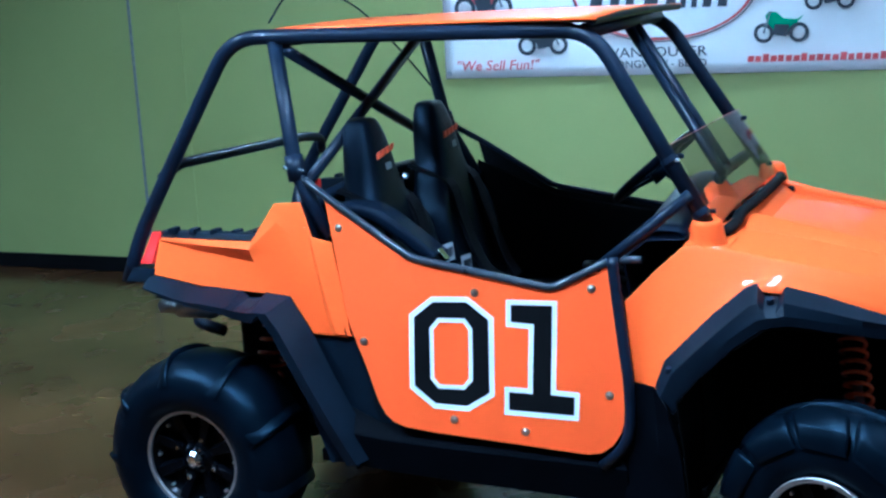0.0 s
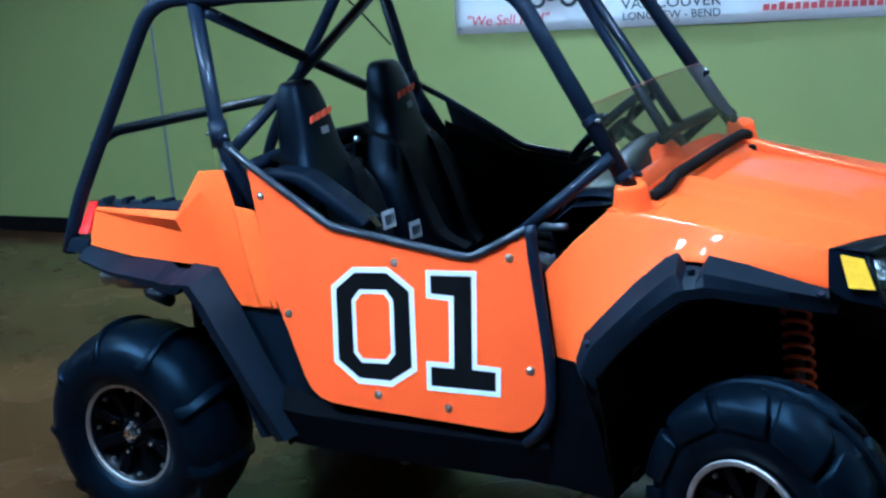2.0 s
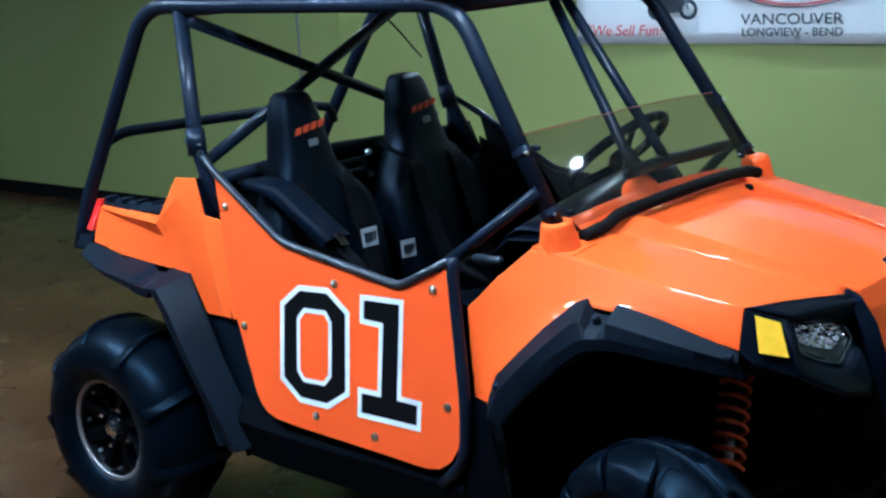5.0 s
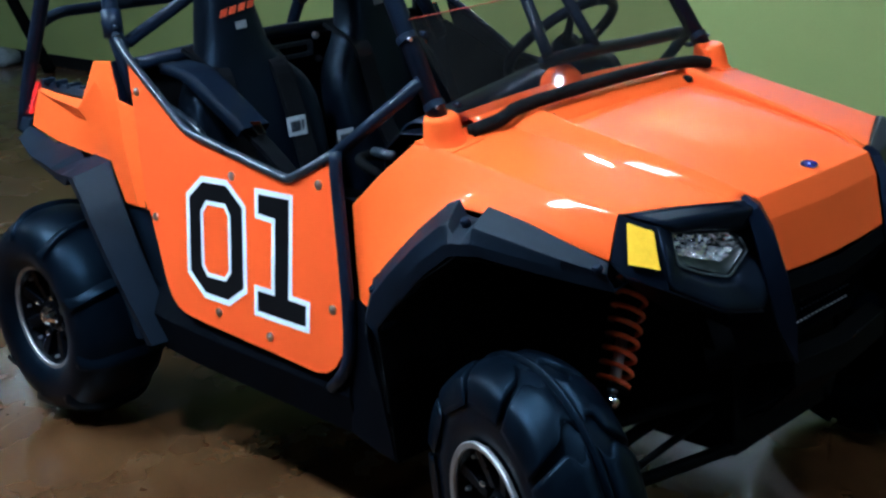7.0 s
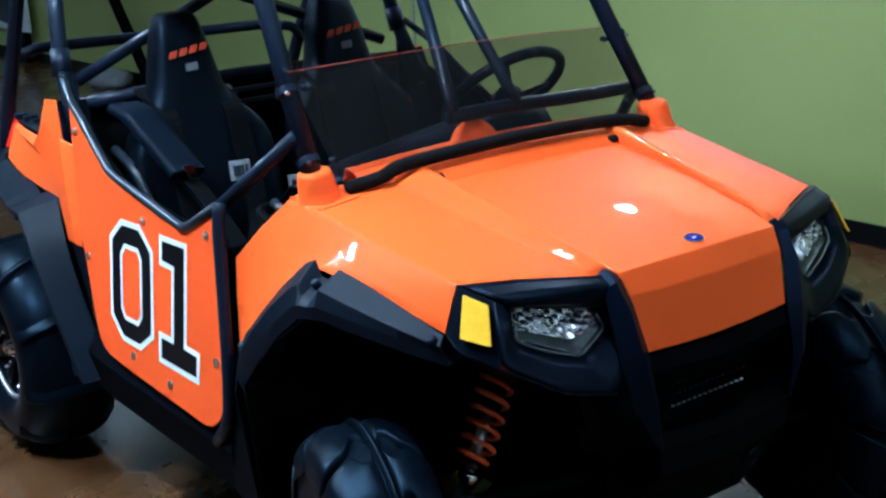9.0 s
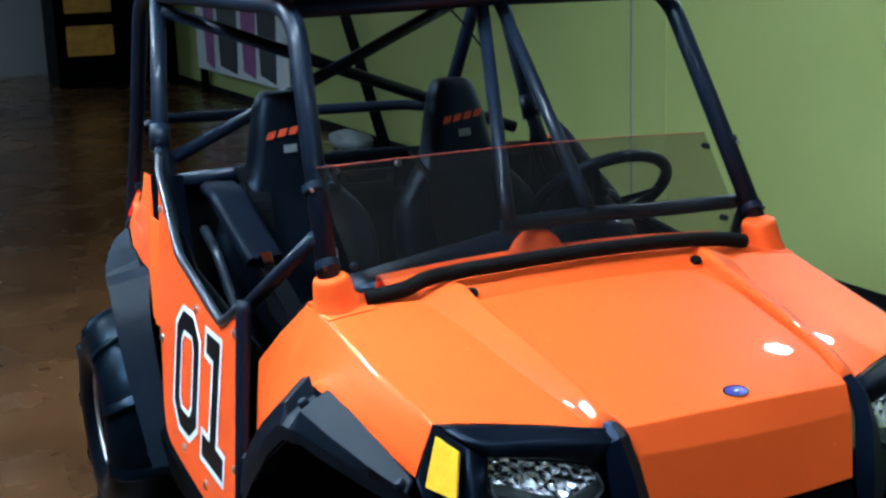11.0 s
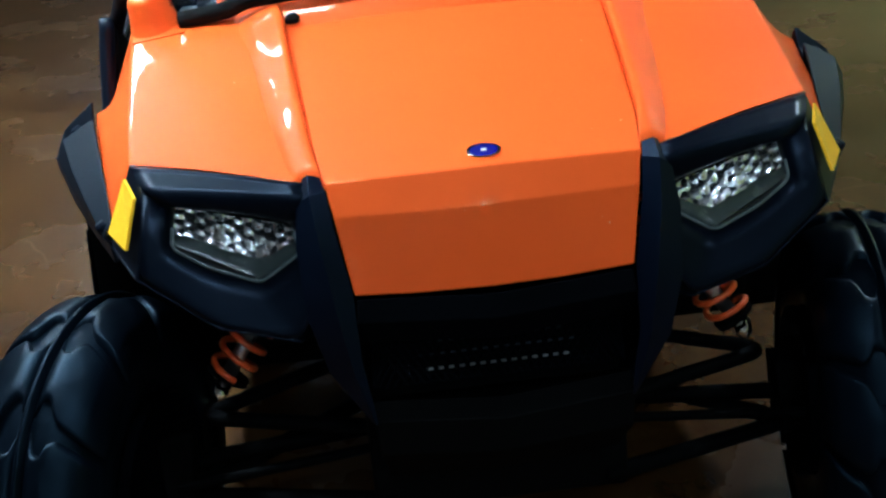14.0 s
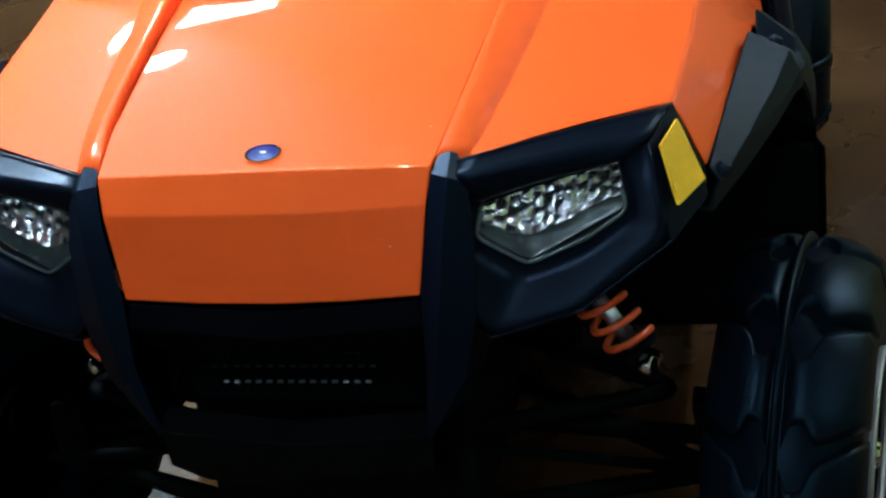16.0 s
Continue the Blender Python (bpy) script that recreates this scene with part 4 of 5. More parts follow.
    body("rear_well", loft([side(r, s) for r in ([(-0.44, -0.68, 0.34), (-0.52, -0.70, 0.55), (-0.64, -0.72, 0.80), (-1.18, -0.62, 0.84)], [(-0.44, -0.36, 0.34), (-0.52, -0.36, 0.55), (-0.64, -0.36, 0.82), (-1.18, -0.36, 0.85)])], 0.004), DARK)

# cargo bed
for s in (-1, 1):
    body("bed_rail", loft([side(r, s) for r in ([(-1.17, -0.575, 1.028), (-0.74, -0.640, 1.043)], [(-1.17, -0.565, 1.050), (-0.74, -0.625, 1.062)], [(-1.17, -0.535, 1.050), (-0.74, -0.585, 1.062)], [(-1.17, -0.525, 0.89), (-0.74, -0.57, 0.89)])], 0.008), PLASTIC, None, "ribbed black edge of the cargo bed", bevel=0.004)
    for k in range(5):
        x = -1.12 + 0.08 * k
        body("bed_rib", box((x, -0.60 if s < 0 else 0.555, 1.046), (x + 0.022, -0.555 if s < 0 else 0.60, 1.066)), PLASTIC, bevel=0.004)
body("cargo_bed", loft([[(-1.17, -0.53, 0.96), (-0.72, -0.57, 0.96)], [(-1.16, -0.50, 0.88), (-0.72, -0.54, 0.88)], [(-1.16, 0.50, 0.88), (-0.72, 0.54, 0.88)], [(-1.17, 0.53, 0.96), (-0.72, 0.57, 0.96)]], 0.012), PLASTIC, None, "black plastic cargo bed", bevel=0.005)
body("tailgate", box((-1.20, -0.54, 0.86), (-1.165, 0.54, 0.94)), PLASTIC, bevel=0.008)
body("bed_front", box((-0.735, -0.60, 0.87), (-0.70, 0.60, 1.04)), PLASTIC, bevel=0.01)
body("rear_bumper", tube([(-1.10, -0.36, 0.66), (-1.24, -0.33, 0.68), (-1.24, 0.33, 0.68), (-1.10, 0.36, 0.66)], 0.022, 12, 0.08), TUBE, smooth=True)
body("engine", box((-1.08, -0.30, 0.36), (-0.62, 0.30, 0.86)), DARK, bevel=0.03)
muffler = body("muffler", lathe([(0.0, -0.135), (0.018, -0.14), (0.024, -0.135), (0.024, -0.08), (0.034, -0.075), (0.038, -0.06), (0.038, 0.06), (0.03, 0.07), (0, 0.07)], 24), EXHAUST, None, "round steel silencer can", smooth=True)
muffler.matrix_basis = pose(-1.085, -0.515, 0.785, 0, 0, -83)

# wheels
TYRE = [(0.166, -0.122), (0.178, -0.138), (0.205, -0.152), (0.240, -0.156), (0.272, -0.148), (0.298, -0.128), (0.316, -0.098), (0.327, -0.060), (0.331, -0.03), (0.332, 0.0)]
TYRE = TYRE + [(r, -y) for r, y in TYRE[::-1][1:]]
FRONT_TYRE = [(0.158, -0.098), (0.172, -0.108), (0.205, -0.114), (0.248, -0.110), (0.280, -0.096), (0.302, -0.070), (0.315, -0.038), (0.319, 0.0)]
FRONT_TYRE = FRONT_TYRE + [(r, -y * 0.9) for r, y in FRONT_TYRE[::-1][1:]]
STEER = -18.0  # the front wheels are turned to the right


def wheel(x, y, s, rear):
    k = 0.95 if rear else 0.905
    small = Matrix.Diagonal((k, 1, k, 1))
    w = body("wheel", lathe([(0.172 * k, -0.116), (0.178 * k, -0.120), (0.178 * k, -0.110), (0.160 * k, -0.104), (0.156 * k, -0.03), (0.15 * k, 0.05), (0.172 * k, 0.10), (0.176 * k, 0.115)], 48), RIM, None, "black alloy wheel with a machined lip", smooth=True)
    w.matrix_basis = pose(x, y, 0.350 if rear else 0.344, 0, 0, (0 if s < 0 else 180) + (0 if rear else STEER if s < 0 else STEER * 0.5))
    part("tyre", lathe(TYRE if rear else FRONT_TYRE, 72), RUBBER, w, "black paddle sand tyre" if rear else "black ribbed sand tyre", smooth=True)
    lip = part("lip", lathe([(0.181, -0.112), (0.182, -0.120), (0.179, -0.1235), (0.1655, -0.1215), (0.1635, -0.116), (0.166, -0.110)], 64), ALLOY_LIP, w, "dull machined rim lip", bevel=0.001)
    lip.matrix_basis = small
    part("disc", lathe([(0.162, -0.100), (0.150, -0.078), (0.10, -0.062), (0.065, -0.070), (0.048, -0.090), (0.0, -0.090)], 48), RIM, w, smooth=True).matrix_basis = small
    for i in range(8):
        a = 2 * math.pi * (i + 0.5) / 8
        c, n = math.cos(a), math.sin(a)

        def at(r, off, yy):
            return (r * c - off * n, yy, r * n + off * c)
        part("spoke", hull([at(0.06, -0.012, -0.090), at(0.06, 0.012, -0.090), at(0.156, -0.017, -0.106), at(0.156, 0.017, -0.106), at(0.06, -0.016, -0.06), at(0.06, 0.016, -0.06), at(0.154, -0.024, -0.075), at(0.154, 0.024, -0.075)]), RIM, w, bevel=0.003).matrix_basis = small
        part("rim_bolt", lathe([(0, -0.006), (0.004, -0.006), (0.0055, -0.003), (0.006, 0.006)], 8), STEEL, w).matrix_basis = pose(0.148 * k * math.cos(a + 0.39), -0.092, 0.148 * k * math.sin(a + 0.39))
    for i in range(4):
        a = math.pi * (2 * i + 1) / 4 + (0.35 if rear else 0.0)
        part("lug_nut", lathe([(0, -0.022), (0.005, -0.022), (0.0085, -0.016), (0.0095, 0.012)], 6), CHROME, w).matrix_basis = pose(0.072 * math.cos(a), -0.082, 0.072 * math.sin(a))
    cap = part("hub_cap", lathe([(0, -0.034), (0.014, -0.036), (0.020, -0.033), (0.027, -0.026), (0.034, -0.012), (0.037, 0.0), (0.038, 0.02)], 11), CHROME, w, "bright faceted hub cap")
    cap.matrix_basis = pose(0, -0.086, 0)
    for i in range(9):
        a = 2 * math.pi * i / 9
        part("cap_rib", hull([(0.020 * math.cos(a + d), -0.120 + e, 0.020 * math.sin(a + d)) for d in (-0.12, 0.12) for e in (0, 0.01)]
                             + [(0.037 * math.cos(a + d), -0.098 + e, 0.037 * math.sin(a + d)) for d in (-0.1, 0.1) for e in (0, 0.02)]), RIM, w)
    if rear:
        for i in range(9):
            a = 2 * math.pi * (i + 0.5) / 9
            bm = bmesh.new()
            rings = []
            for j in range(11):
                v = -1 + 0.2 * j
                yy = 0.158 * v
                sweep = 0.09 * (1 - abs(v) ** 1.5)
                base = 0.331 - 0.062 * abs(v) ** 3.2
                tall = 0.017 - 0.003 * abs(v)
                ring = []
                for r, th in ((base - 0.010, 0.13), (base + tall * 0.45, 0.05), (base + tall, 0.010), (base + tall, -0.012), (base - 0.010, -0.022)):
                    b = a + sweep + th
                    ring.append(bm.verts.new((r * math.cos(b), yy, r * math.sin(b))))
                rings.append(ring)
            for p, q in zip(rings, rings[1:]):
                for m in range(4):
                    bm.faces.new((p[m], p[m + 1], q[m + 1], q[m]))
            bm.faces.new(rings[0])
            bm.faces.new(rings[-1][::-1])
            part("paddle", bm, RUBBER, w, smooth=True)
        return w
    part("centre_rib", lathe([(0.312, -0.008), (0.333, -0.004), (0.335, 0.0), (0.333, 0.004), (0.312, 0.008)], 72), RUBBER, w, smooth=True)
    for i in range(11):
        for h in (-1, 1):
            a = 2 * math.pi * i / 11
            bm = bmesh.new()
            rings = []
            for j in range(12):
                v = 0.09 + 1.0 * j / 11
                yy = 0.110 * v * h * (1 if h < 0 else 0.9)
                base = 0.317 - 0.040 * v ** 2.6 - (0.014 if j == 11 else 0)
                lift = (0.004, 0.012, 0.014, 0.015, 0.0155, 0.0155, 0.016, 0.017, 0.018, 0.019, 0.018, 0.0)[j]
                sweep = -0.13 * v * v
                notch = (0.0, 0.10, 0.11, 0.10, 0.03, 0, 0, 0, 0, 0, 0, 0)[j]
                ring = []
                for th, up in ((-0.262 + notch, -1), (-0.248 + notch, 0.85), (-0.215 + notch, 1), (-0.06, 1.0), (0.08, 1.0), (0.215 - notch, 1.1), (0.240 - notch, 0.95), (0.250 - notch, -1)):
                    b = a + sweep + th
                    r = base + (lift * up if up > 0 else -0.008)
                    ring.append(bm.verts.new((r * math.cos(b), yy, r * math.sin(b))))
                rings.append(ring)
            for p, q in zip(rings, rings[1:]):
                for m in range(7):
                    bm.faces.new((p[m], p[m + 1], q[m + 1], q[m]))
            bm.faces.new(rings[0])
            bm.faces.new(rings[-1][::-1])
            part("tread_lug", bm, RUBBER, w, smooth=True)
    return w


for s in (-1, 1):
    wheel(-0.978, 0.665 * s, s, True)
    wheel(0.99 if s < 0 else 1.0, 0.695 * s, s, False)
    # suspension
    # arms and tie rod darkened for the shade under the front
    body("upper_arm", tube(side([(0.86, -0.20, 0.47), (1.01, -0.52, 0.455), (1.14, -0.20, 0.47)], s), 0.014, 10, 0.05), DARK, smooth=True)
    body("lower_arm", tube(side([(0.80, -0.18, 0.345), (1.00, -0.57, 0.29), (1.18, -0.18, 0.345)], s), 0.016, 10, 0.05), DARK, smooth=True)
    body("tie_rod", tube(side([(1.12, -0.16, 0.425), (1.10, -0.56, 0.37)], s), 0.009, 8), DARK, smooth=True)
    body("knuckle", hull(side([(0.95, -0.55, 0.27), (1.03, -0.55, 0.27), (0.96, -0.53, 0.435), (1.02, -0.53, 0.435), (0.95, -0.60, 0.30), (1.03, -0.60, 0.30), (0.96, -0.60, 0.42), (1.02, -0.60, 0.42)], s)), DARK, bevel=0.01)
    lo, hi = Vector((1.022, -0.470, 0.512)), Vector((0.950, -0.245, 0.83))
    if s > 0:
        lo.y, hi.y = -lo.y, -hi.y
    d = (hi - lo).normalized()
    u = d.cross(Vector((0, 0, 1))).normalized()
    v = d.cross(u)
    shock = body("shock_absorber", tube([lo + d * 0.02, lo + d * 0.16], 0.013, 14), STEEL, None, "bright shock absorber rod", smooth=True)
    part("shock_body", tube([lo + d * 0.15, hi], 0.026, 16), DARK, shock, smooth=True)
    coil = []
    for k in range(9 * 20 + 1):
        t = k / 180
        a = 2 * math.pi * 9 * t
        coil.append(lo + d * (0.035 + 0.30 * t) + 0.036 * (math.cos(a) * u - math.sin(a) * v))
    part("spring", tube(coil, 0.006, 8), SPRING, shock, "orange coil spring", smooth=True)
    part("shock_eye", lathe([(0, -0.022), (0.010, -0.022), (0.015, -0.016), (0.017, 0.018), (0, 0.018)], 12), CHROME, shock, smooth=True).matrix_basis = Matrix.Translation(lo) @ pose(0, 0, 0, 0, 0, 80)
    body("spring_seat", tube([lo + d * 0.025, lo + d * 0.035], 0.038, 18), DARK)
    # rear shock and arm
    rlo, rhi = Vector((-0.94, -0.43 * (1 if s < 0 else -1), 0.33)), Vector((-0.88, -0.34 * (1 if s < 0 else -1), 0.74))
    rs = body("rear_shock", tube([rlo, rhi], 0.024, 12), DARK, smooth=True)
    dd = (rhi - rlo).normalized()
    uu = dd.cross(Vector((0, 0, 1))).normalized()
    vv = dd.cross(uu)
    part("spring", tube([rlo + dd * (0.05 + 0.33 * k / 140) + 0.046 * (math.cos(k * 0.314) * uu + math.sin(k * 0.314) * vv) for k in range(141)], 0.0068, 8), SPRING, rs, "orange coil spring", smooth=True)
    body("rear_arm", tube(side([(-0.55, -0.30, 0.36), (-0.97, -0.55, 0.34), (-1.10, -0.25, 0.36)], s), 0.022, 10, 0.05), DARK, smooth=True)
    body("rear_hub", tube(side([(-0.978, -0.25, 0.345), (-0.978, -0.60, 0.345)], s), 0.03, 12), DARK, smooth=True)
    body("front_axle", tube(side([(0.985, -0.20, 0.38), (0.985, -0.60, 0.345)], s), 0.016, 10), DARK, smooth=True)

# roll cage
R = 0.023


def cage(name, points, r=R, bend=0.0, label=""):
    return body(name, tube(points, r, 14, bend), TUBE, None, label, smooth=True)



for s in (-1, 1):
    near = s < 0
    rail_back, rail_front = (-0.830, -0.588, 1.668), (0.287, -0.482, 1.650)
    if near:
        cage("cage_side", [(-1.300, -0.588, 0.88), (-1.245, -0.580, 1.03), (-1.128, -0.578, 1.218), rail_back, rail_front, (0.614, -0.545, 1.112)], R, 0.10, "black tubular roll cage side hoop")
        post = [(-0.686, -0.570, 1.655), (-0.622, -0.610, 1.262), (-0.520, -0.622, 1.06)]
    else:
        cage("cage_side", [(-1.300, 0.520, 0.88), (-1.245, 0.510, 1.05), (-1.136, 0.507, 1.218), (-0.838, 0.520, 1.668), (0.237, 0.508, 1.650), (0.585, 0.535, 1.112)], R, 0.10, "black tubular roll cage side hoop")
        post = [(-0.680, 0.500, 1.655), (-0.620, 0.570, 1.262), (-0.520, 0.600, 1.06)]
    cage("cage_post", post, R, 0.05)
    j = Vector(post[1])
    ob = cage("post_clamp", [j + Vector((-0.008, -0.005 * s, 0.045)), j + Vector((0.008, 0.004 * s, -0.03))], 0.029)
    part("clamp_bolt", tube([j + Vector((-0.036, 0.010 * s, 0.01)), j + Vector((0.036, 0.010 * s, 0.0))], 0.006, 8), GREYTUBE, ob)
    k = Vector((0.590, -0.540, 1.150)) if near else Vector((0.562, 0.533, 1.150))
    ob = body("pillar_clamp", tube([k, k + Vector((0.010, 0, -0.015))], 0.0258, 18), TUBE, bevel=0.002)
    part("clamp_bolt", tube([k + Vector((0.020, 0.012 * s, -0.004)), k + Vector((0.032, 0.014 * s, -0.006))], 0.005, 8), GREYTUBE, ob)
    k = Vector((0.505, -0.531, 1.295)) if near else Vector((0.465, 0.530, 1.295))
    ob = body("pillar_collar", tube([k, k + Vector((0.010, 0, -0.015))], 0.0252, 18), TUBE, bevel=0.002)
    part("clamp_bolt", tube([k + Vector((0.018, 0.012 * s, -0.004)), k + Vector((0.034, 0.014 * s, -0.006))], 0.0045, 8), STEEL, ob)
    cage("cage_lower", [(-0.62, 0.59 * s, 1.22), (-0.62, 0.58 * s, 0.70)], 0.02)
cage("cage_front_bar", [(0.262, -0.475, 1.645), (0.268, 0.015, 1.652), (0.222, 0.50, 1.645)])
cage("cage_rear_top_bar", [(-0.685, -0.56, 1.655), (-0.685, 0.50, 1.655)])
cage("cage_diagonal", [(-0.645, -0.57, 1.622), (-0.652, 0.53, 1.203)], 0.0185)
cage("cage_diagonal", [(-0.612, 0.43, 1.655), (-0.611, -0.575, 1.212)], 0.0185)
cage("cage_cross_bar", [(-1.14, -0.575, 1.225), (-1.125, -0.50, 1.262), (-1.12, 0.36, 1.245), (-1.12, 0.47, 1.225), (-1.14, 0.505, 1.17)], 0.018, 0.08)
cage("shoulder_bar", [(-0.63, -0.59, 1.14), (-0.66, -0.02, 1.16), (-0.63, 0.57, 1.14)], 0.02, 0.1)
cage("cage_middle_bar", [(0.252, -0.012, 1.648), (0.549, -0.107, 1.218), (0.571, -0.114, 1.185)], 0.0155)
cage("cage_middle_bar", [(0.268, 0.022, 1.648), (0.515, 0.101, 1.218), (0.540, 0.109, 1.175)], 0.0155)
roof = body("roof", loft(smooth_grid([[(x, -0.02 + y, 1.684 + 0.008 * (1 - (y / 0.53) ** 2) + 0.006 * math.sin(math.pi * (x + 0.74) / 1.08)) for x in (-0.74, -0.4, 0.0, 0.31)] for y in (-0.51, -0.26, 0, 0.26, 0.51)], 4, 4), 0.008), None, None, "orange roof panel", smooth=True)
part("roof_lip", tube([(0.30, -0.52, 1.676), (0.315, -0.01, 1.684), (0.30, 0.48, 1.676)], 0.012, 8), TRIM, roof)
body("whip_antenna", tube(spline([(-0.62, 0.44, 1.42), (-0.70, 0.36, 1.56), (-0.78, 0.2, 1.72), (-0.84, 0.02, 1.795), (-0.87, -0.15, 1.78), (-0.86, -0.30, 1.70)], 8), 0.0035, 6), TUBE, None, "thin black whip aerial", smooth=True)

# windscreen and seal
low_line = spline([(0.642, -0.495, 1.105), (0.653, -0.25, 1.122), (0.657, -0.02, 1.128), (0.653, 0.22, 1.122), (0.643, 0.455, 1.105)], 8)
high_line = spline([(0.512, -0.525, 1.330), (0.527, -0.27, 1.336), (0.532, -0.04, 1.338), (0.527, 0.19, 1.334), (0.514, 0.435, 1.322)], 8)
bm = bmesh.new()
for d in (0.0, -0.004):
    grid = [[bm.verts.new(p.lerp(q, k / 6) + Vector((d, 0, 0))) for p, q in zip(low_line, high_line)] for k in range(7)]
    for a, b in zip(grid, grid[1:]):
        for i in range(len(a) - 1):
            bm.faces.new((a[i], a[i + 1], b[i + 1], b[i]))
ws = body("windscreen", bm, SMOKED, None, "half-height smoked plastic windscreen", smooth=True)
part("top_edge", tube([(0.512, -0.525, 1.331), (0.527, -0.27, 1.337), (0.532, -0.04, 1.339), (0.527, 0.19, 1.335), (0.514, 0.435, 1.323)], 0.0014, 6), EDGERED, ws, "reddish polished top edge")
for y in (-0.50, 0.425):
    part("screen_knob", lathe([(0, -0.010), (0.006, -0.009), (0.0075, -0.004), (0.0075, 0.010)], 12), TUBE, ws).matrix_basis = pose(0.533, y, 1.295, 0, 0, 90)
    part("screen_knob", lathe([(0, -0.010), (0.006, -0.009), (0.0075, -0.004), (0.0075, 0.010)], 12), TUBE, ws).matrix_basis = pose(0.618, y * 0.98, 1.14, 0, 0, 90)
body("hood_seal", tube(spline([(0.648, -0.480, 1.079), (0.664, -0.40, 1.092), (0.668, -0.34, 1.110), (0.684, -0.2, 1.121), (0.690, 0.0, 1.126), (0.684, 0.2, 1.121), (0.664, 0.36, 1.106), (0.655, 0.445, 1.088)], 6), 0.0165, 12), FOAM, None, "black foam seal along the hood", smooth=True)

# dashboard
body("dash_top", loft(smooth_grid([[(x, y, z + 0.02 * (1 - (y / 0.47) ** 2)) for y in (-0.415, -0.21, 0, 0.21, 0.43)] for x, z in ((0.612, 1.070), (0.578, 1.090), (0.545, 1.092), (0.532, 1.06))], 4, 4), 0.006), None, None, "orange dashboard cowl", smooth=True)
hump = lathe([(0.0, 0.055), (0.03, 0.05), (0.055, 0.03), (0.075, 0.0), (0.085, -0.03)], 24)
body("dash_hump", hump, smooth=True).matrix_basis = pose(0.54, -0.03, 1.098, 90, 0, 0) @ Matrix.Diagonal((0.8, 1, 0.9, 1))
body("dash_pad", loft([[(0.54, -0.5, 1.062), (0.54, 0.5, 1.062)], [(0.43, -0.5, 1.055), (0.43, 0.5, 1.055)], [(0.36, -0.5, 1.0), (0.36, 0.5, 1.0)], [(0.40, -0.5, 0.72), (0.40, 0.5, 0.72)], [(0.55, -0.5, 0.5), (0.55, 0.5, 0.5)], [(0.58, -0.5, 0.9), (0.58, 0.5, 0.9)]], 0.006), TRIM, bevel=0.008)
body("dash_hood", loft(smooth_grid([[(0.535, -0.46, 1.062), (0.535, -0.2, 1.075), (0.535, 0.05, 1.08), (0.535, 0.25, 1.07)], [(0.505, -0.46, 1.075), (0.495, -0.2, 1.112), (0.485, 0.05, 1.14), (0.485, 0.25, 1.135)],
                                    [(0.42, -0.46, 1.07), (0.41, -0.2, 1.105), (0.40, 0.05, 1.13), (0.40, 0.25, 1.125)], [(0.37, -0.46, 1.02), (0.36, -0.2, 1.03), (0.36, 0.05, 1.03), (0.36, 0.25, 1.03)]], 4, 4), 0.006), TRIM, None, "black moulded dashboard hood", smooth=True)
body("dash_bar", tube(spline([(0.512, 0.525, 1.150), (0.515, 0.30, 1.155), (0.535, 0.10, 1.168), (0.560, -0.12, 1.172)], 5), 0.018, 12), TUBE, smooth=True)
body("grab_handle", tube([(0.37, -0.50, 0.93), (0.26, -0.50, 0.965), (0.22, -0.40, 0.955), (0.34, -0.36, 0.93)], 0.014, 10, 0.04), DARK, smooth=True)
body("passenger_bar", tube([(0.42, -0.52, 1.00), (0.30, -0.47, 0.985)], 0.012, 8), GREYTUBE, smooth=True)
sw = body("steering_wheel", tube([(0.175 * math.cos(a), 0.175 * math.sin(a), 0) for a in [2 * math.pi * k / 48 for k in range(49)]], 0.0155, 12), TRIM, None, "black three-spoke steering wheel", smooth=True)
sw.matrix_basis = pose(0.262, 0.300, 1.150, 0, -41, 0)
for a in (90, 210, 330):
    c, n = math.cos(radians(a)), math.sin(radians(a))
    part("spoke", hull([(0.03 * c - 0.02 * n, 0.03 * n + 0.02 * c, -0.025), (0.03 * c + 0.02 * n, 0.03 * n - 0.02 * c, -0.025), (0.172 * c - 0.012 * n, 0.172 * n + 0.012 * c, -0.004), (0.172 * c + 0.012 * n, 0.172 * n - 0.012 * c, -0.004), (0.03 * c, 0.03 * n, -0.04), (0.172 * c, 0.172 * n, 0.006)]), TRIM, sw, bevel=0.003)
part("wheel_boss", lathe([(0, -0.02), (0.035, -0.018), (0.045, 0.0), (0.045, 0.03), (0.0, 0.03)], 20), TRIM, sw, smooth=True).matrix_basis = pose(0, 0, -0.02, -90, 0, 0)
body("steering_column", tube([(0.28, 0.285, 1.155), (0.52, 0.285, 0.98)], 0.024, 12), DARK, smooth=True)

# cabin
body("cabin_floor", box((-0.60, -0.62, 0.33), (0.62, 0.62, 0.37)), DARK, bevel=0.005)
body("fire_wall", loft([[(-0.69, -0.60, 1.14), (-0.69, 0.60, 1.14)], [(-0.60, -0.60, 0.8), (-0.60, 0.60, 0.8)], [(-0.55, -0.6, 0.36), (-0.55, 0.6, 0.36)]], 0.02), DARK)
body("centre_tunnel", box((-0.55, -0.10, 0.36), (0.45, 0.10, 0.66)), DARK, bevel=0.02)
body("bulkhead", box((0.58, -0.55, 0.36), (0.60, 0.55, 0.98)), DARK)


